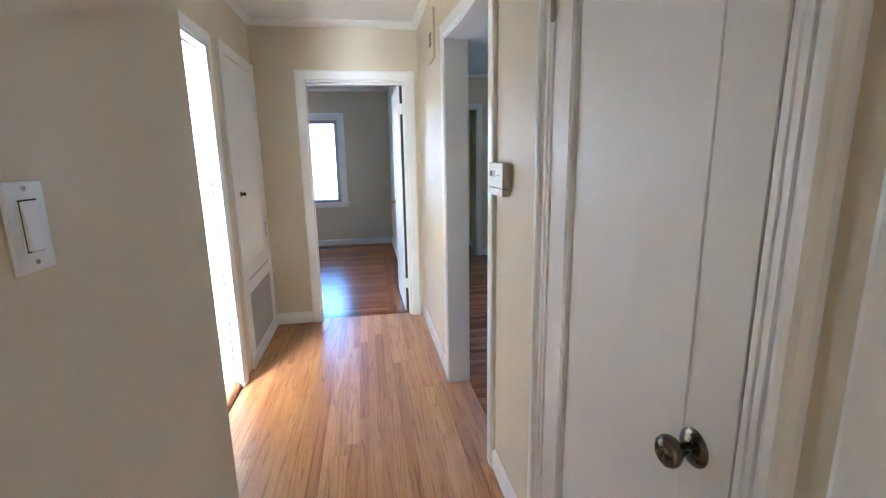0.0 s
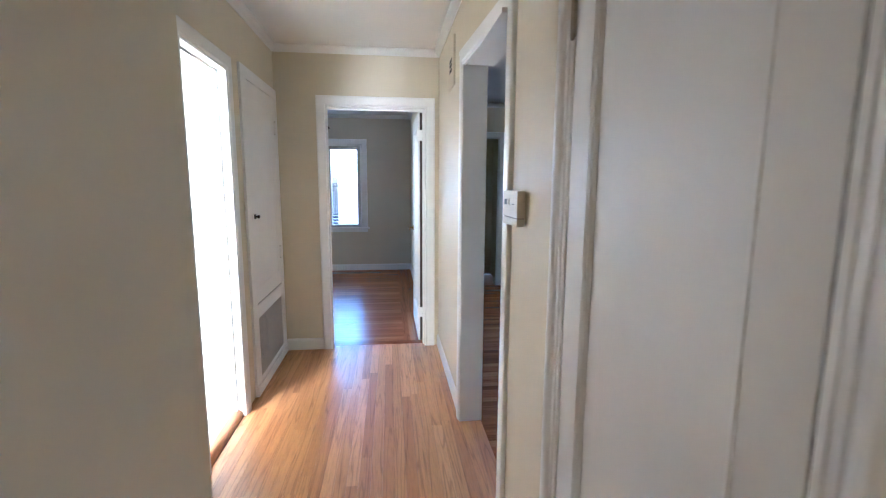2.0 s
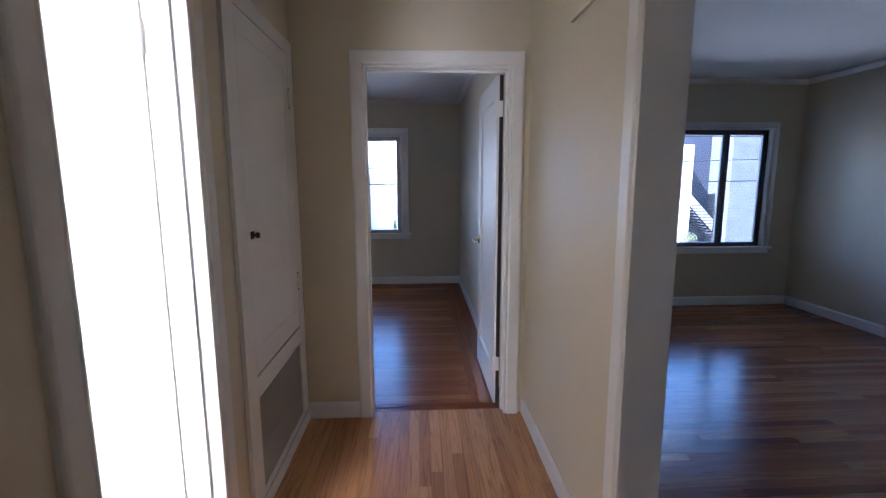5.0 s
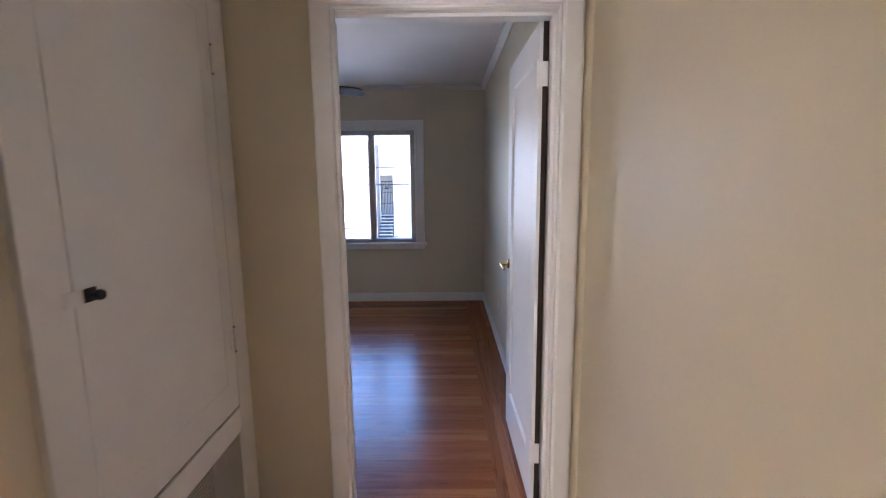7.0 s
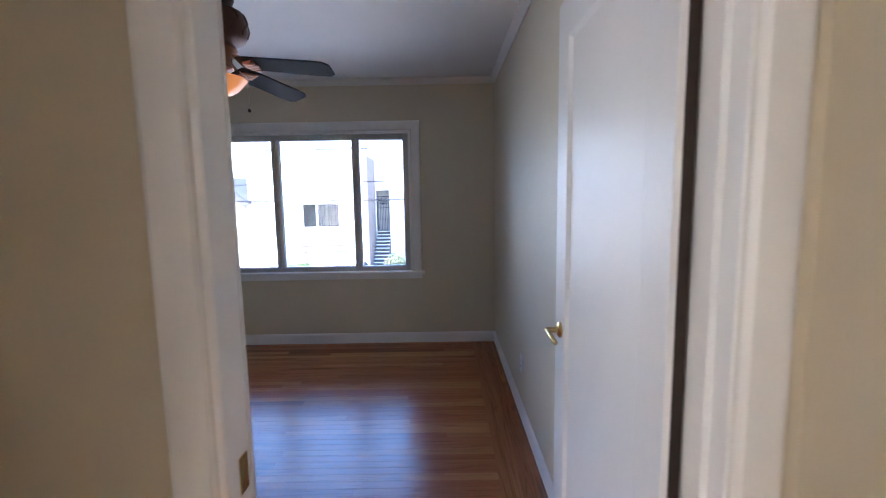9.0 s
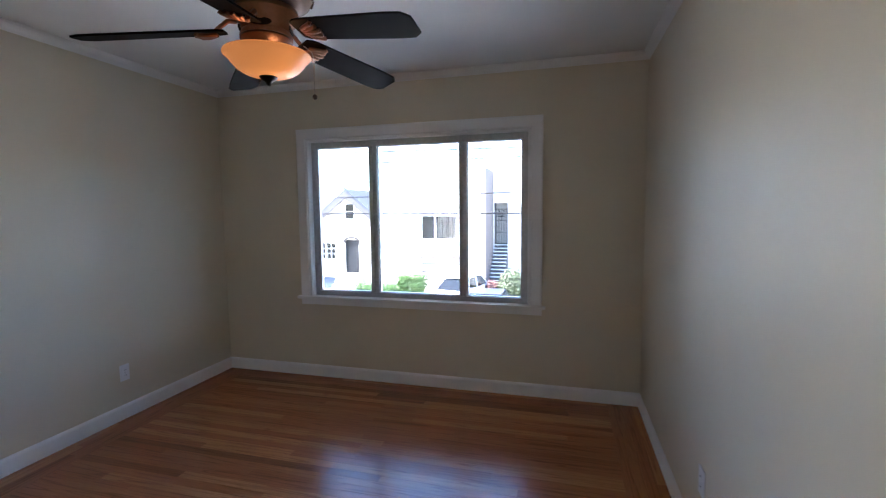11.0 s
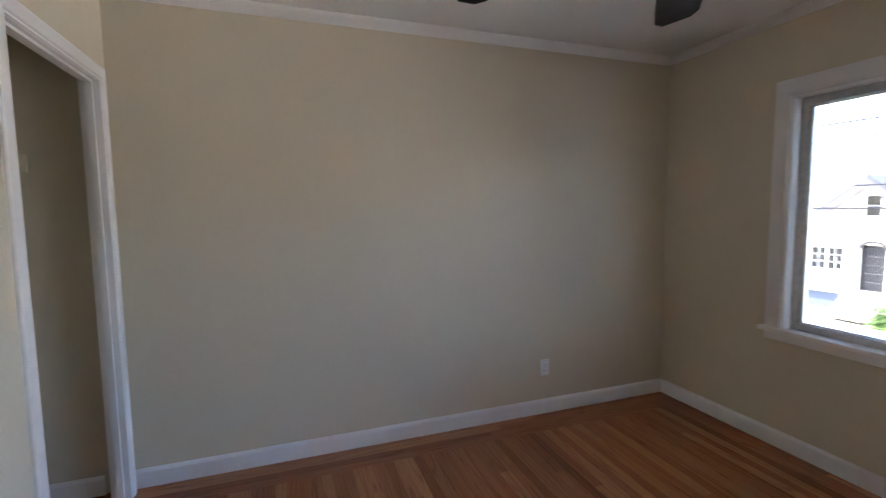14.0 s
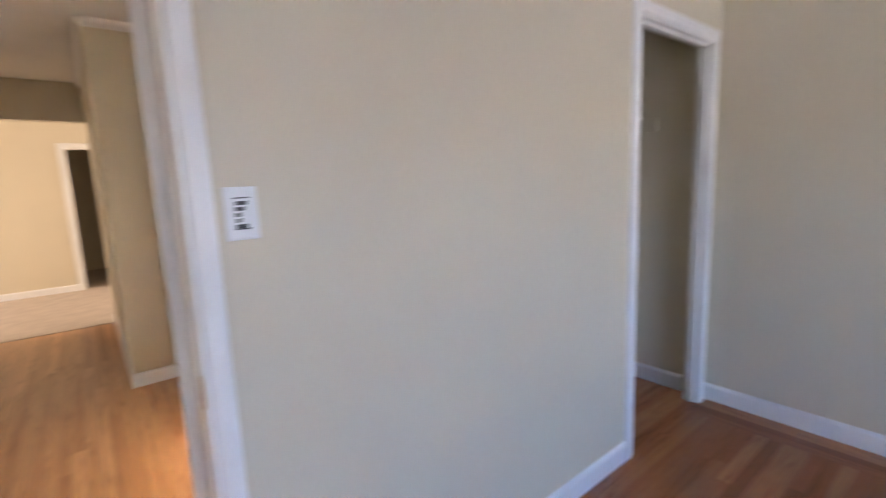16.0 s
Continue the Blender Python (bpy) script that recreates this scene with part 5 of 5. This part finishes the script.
# ---- overhead wires ----
for x in (-30.0, 30.0):
    pl = thing("utility_pole", "weathered wooden utility pole with a crossarm", "utility pole", "utility poles")
    bm = bmesh.new()
    lathe(bm, [(0.16, G - 0.12), (0.14, 1.0), (0.11, 5.6)], (x, 12.0, 0), "z", 16)
    part("pole", bm, BARK, pl)
    for z in (1.95, 2.85, 3.4, 4.6):
        part("crossarm", boxes((x - 0.06, 11.9, z - 0.06, x + 0.06, 14.6, z + 0.06), bevel=0.01), BARK, pl)
for za, zb, y in ((3.4, 2.85, 12.4), (1.95, 1.95, 12.8), (1.95, 1.95, 13.3), (2.85, 3.4, 13.8), (4.6, 4.6, 12.2), (1.95, 2.85, 14.3)):
    w = bmesh.new()
    tube(w, [(-30 + 6 * k, y, za + (zb - za) * k / 10 - 0.6 * (1 - ((k - 5) / 5) ** 2)) for k in range(11)], 0.011, 5)
    tagged(part("power_line", w, WIRE), "black overhead power line sagging across the street", "power line", "power lines")


# ---- floors ----
def plank_mesh(name, w, mat):
    """A strip one metre long with eased long edges; scaled along its length."""
    bm = bmesh.new()
    e, h = 0.0004, 0.02
    sec = [(-w / 2, -h), (w / 2, -h), (w / 2, -e), (w / 2 - e, 0), (-w / 2 + e, 0), (-w / 2, -e)]
    a = [bm.verts.new((0, y, z)) for y, z in sec]
    b = [bm.verts.new((1, y, z)) for y, z in sec]
    for k in range(6):
        bm.faces.new((a[k], a[(k + 1) % 6], b[(k + 1) % 6], b[k]))
    bm.faces.new(a), bm.faces.new(b)
    bmesh.ops.recalc_face_normals(bm, faces=bm.faces)
    me = bpy.data.meshes.new(name)
    bm.to_mesh(me)
    bm.free()
    me.materials.append(mat)
    return me


def lay(parent, mesh, along, u0, u1, v0, v1, w, rng, short=0.7, long=1.9):
    """Strips of width w along an axis over u0..u1 (length) and v0..v1 (across)."""
    n = max(1, round((v1 - v0) / w))
    w = (v1 - v0) / n
    for k in range(n):
        v, u = v0 + (k + 0.5) * w, u0
        cut = u0 + rng.uniform(0.3, long)
        while u < u1 - 0.001:
            end = min(cut, u1)
            if u1 - end < 0.25:
                end = u1
            p = new("plank", mesh)
            if along == "x":
                p.matrix_world = Matrix.Translation((u + 0.0001, v, 0)) @ Matrix.Diagonal((end - u - 0.0002, 1, 1, 1))
            else:
                p.matrix_world = Matrix.Translation((v, u + 0.0001, 0)) @ Matrix.Rotation(math.pi / 2, 4, "Z") @ Matrix.Diagonal((end - u - 0.0002, 1, 1, 1))
            m = p.matrix_world.copy()
            p.parent = parent
            p.matrix_basis = m
            u, cut = end, end + rng.uniform(short, long)


def floor_of(name, x0, y0, x1, y1, label):
    ob = part(name, boxes((x0, y0, -0.0215, x1, y1, -0.0202)), GAP)
    return structure(ob, label, "floor")


rng = random.Random(4)
HW = 0.0567
hall_mesh = plank_mesh("oak_strip_hall", HW - 0.0002, OAK_HALL)
hf = floor_of("floor_hall", -0.06, SOUTH, 1.46, 4.06, "honey oak strip floor, varnished, running along the hall")
lay(hf, hall_mesh, "y", PY, 4.055, 0.0, PX, 0.4 / 7, rng)
part("threshold_strip", boxes((EXN + 0.0005, 1.93, -0.02, 1.4445, 2.67, 0.0)), OAK_SILL, hf)
lay(hf, hall_mesh, "y", SOUTH, 4.055, PX, EXN, 0.975 / 17, rng, 0.8, 2.2)
BWD = 0.0568
room_mesh = plank_mesh("oak_strip_room", BWD - 0.0002, OAK_ROOM)
edge_mesh = plank_mesh("oak_strip_edge", BWD - 0.0002, OAK_ROOM_Y)
bf = floor_of("floor_bedroom", BW, 4.056, BE, BN, "reddish oak strip floor with a mitred border, varnished")
B = 4 * BWD
lay(bf, room_mesh, "x", BW + B, BE - B, BS + B, BN - B, BWD, rng, 0.8, 2.1)
lay(bf, edge_mesh, "y", BS, BN, BW, BW + B, BWD, rng, 1.5, 3.0)
lay(bf, edge_mesh, "y", BS, BN, BE - B, BE, BWD, rng, 1.5, 3.0)
lay(bf, room_mesh, "x", BW + B, BE - B, BS, BS + B, BWD, rng, 1.5, 3.0)
lay(bf, room_mesh, "x", BW + B, BE - B, BN - B, BN, BWD, rng, 1.5, 3.0)
lay(bf, room_mesh, "x", 0.367, 1.21, 4.058, BS, 0.036, rng)
cf = floor_of("floor_closet", BW, 3.4, -1.1, BS, "dark oak strip floor in the closet")
lay(cf, room_mesh, "x", BW, -1.1, 3.4, BS, BWD, rng)


def sheet_of_strips(name, x0, y0, x1, y1, w, mat, parent):
    """Many strips along x in one mesh, for a floor that stays far off."""
    vs, fs = [], []
    n = round((y1 - y0) / w)
    for k in range(n):
        y, x = y0 + k * w, x0
        while x < x1:
            e = min(x + rng.uniform(0.6, 1.8), x1)
            i = len(vs)
            for z, d in ((-0.02, 0.0), (0.0, 0.0003)):
                vs += [(x + d, y + d, z), (e - d, y + d, z), (e - d, y + w - d - 0.0001, z), (x + d, y + w - d - 0.0001, z)]
            fs += [(i + 4, i + 5, i + 6, i + 7), (i, i + 1, i + 5, i + 4), (i + 1, i + 2, i + 6, i + 5), (i + 2, i + 3, i + 7, i + 6), (i + 3, i, i + 4, i + 7)]
            x = e
    me = bpy.data.meshes.new(name)
    me.from_pydata(vs, [], fs)
    me.materials.append(mat)
    ob = new(name, me)
    ob.parent = parent
    ob["kind"] = "stuff"
    return ob


ef = floor_of("floor_east_room", 1.46, 1.2, 4.93, 7.1, "dark reddish oak strip floor, varnished")
sheet_of_strips("strips", 1.445, 1.2, 4.93, 6.30, 0.0567, OAK_EAST, ef)
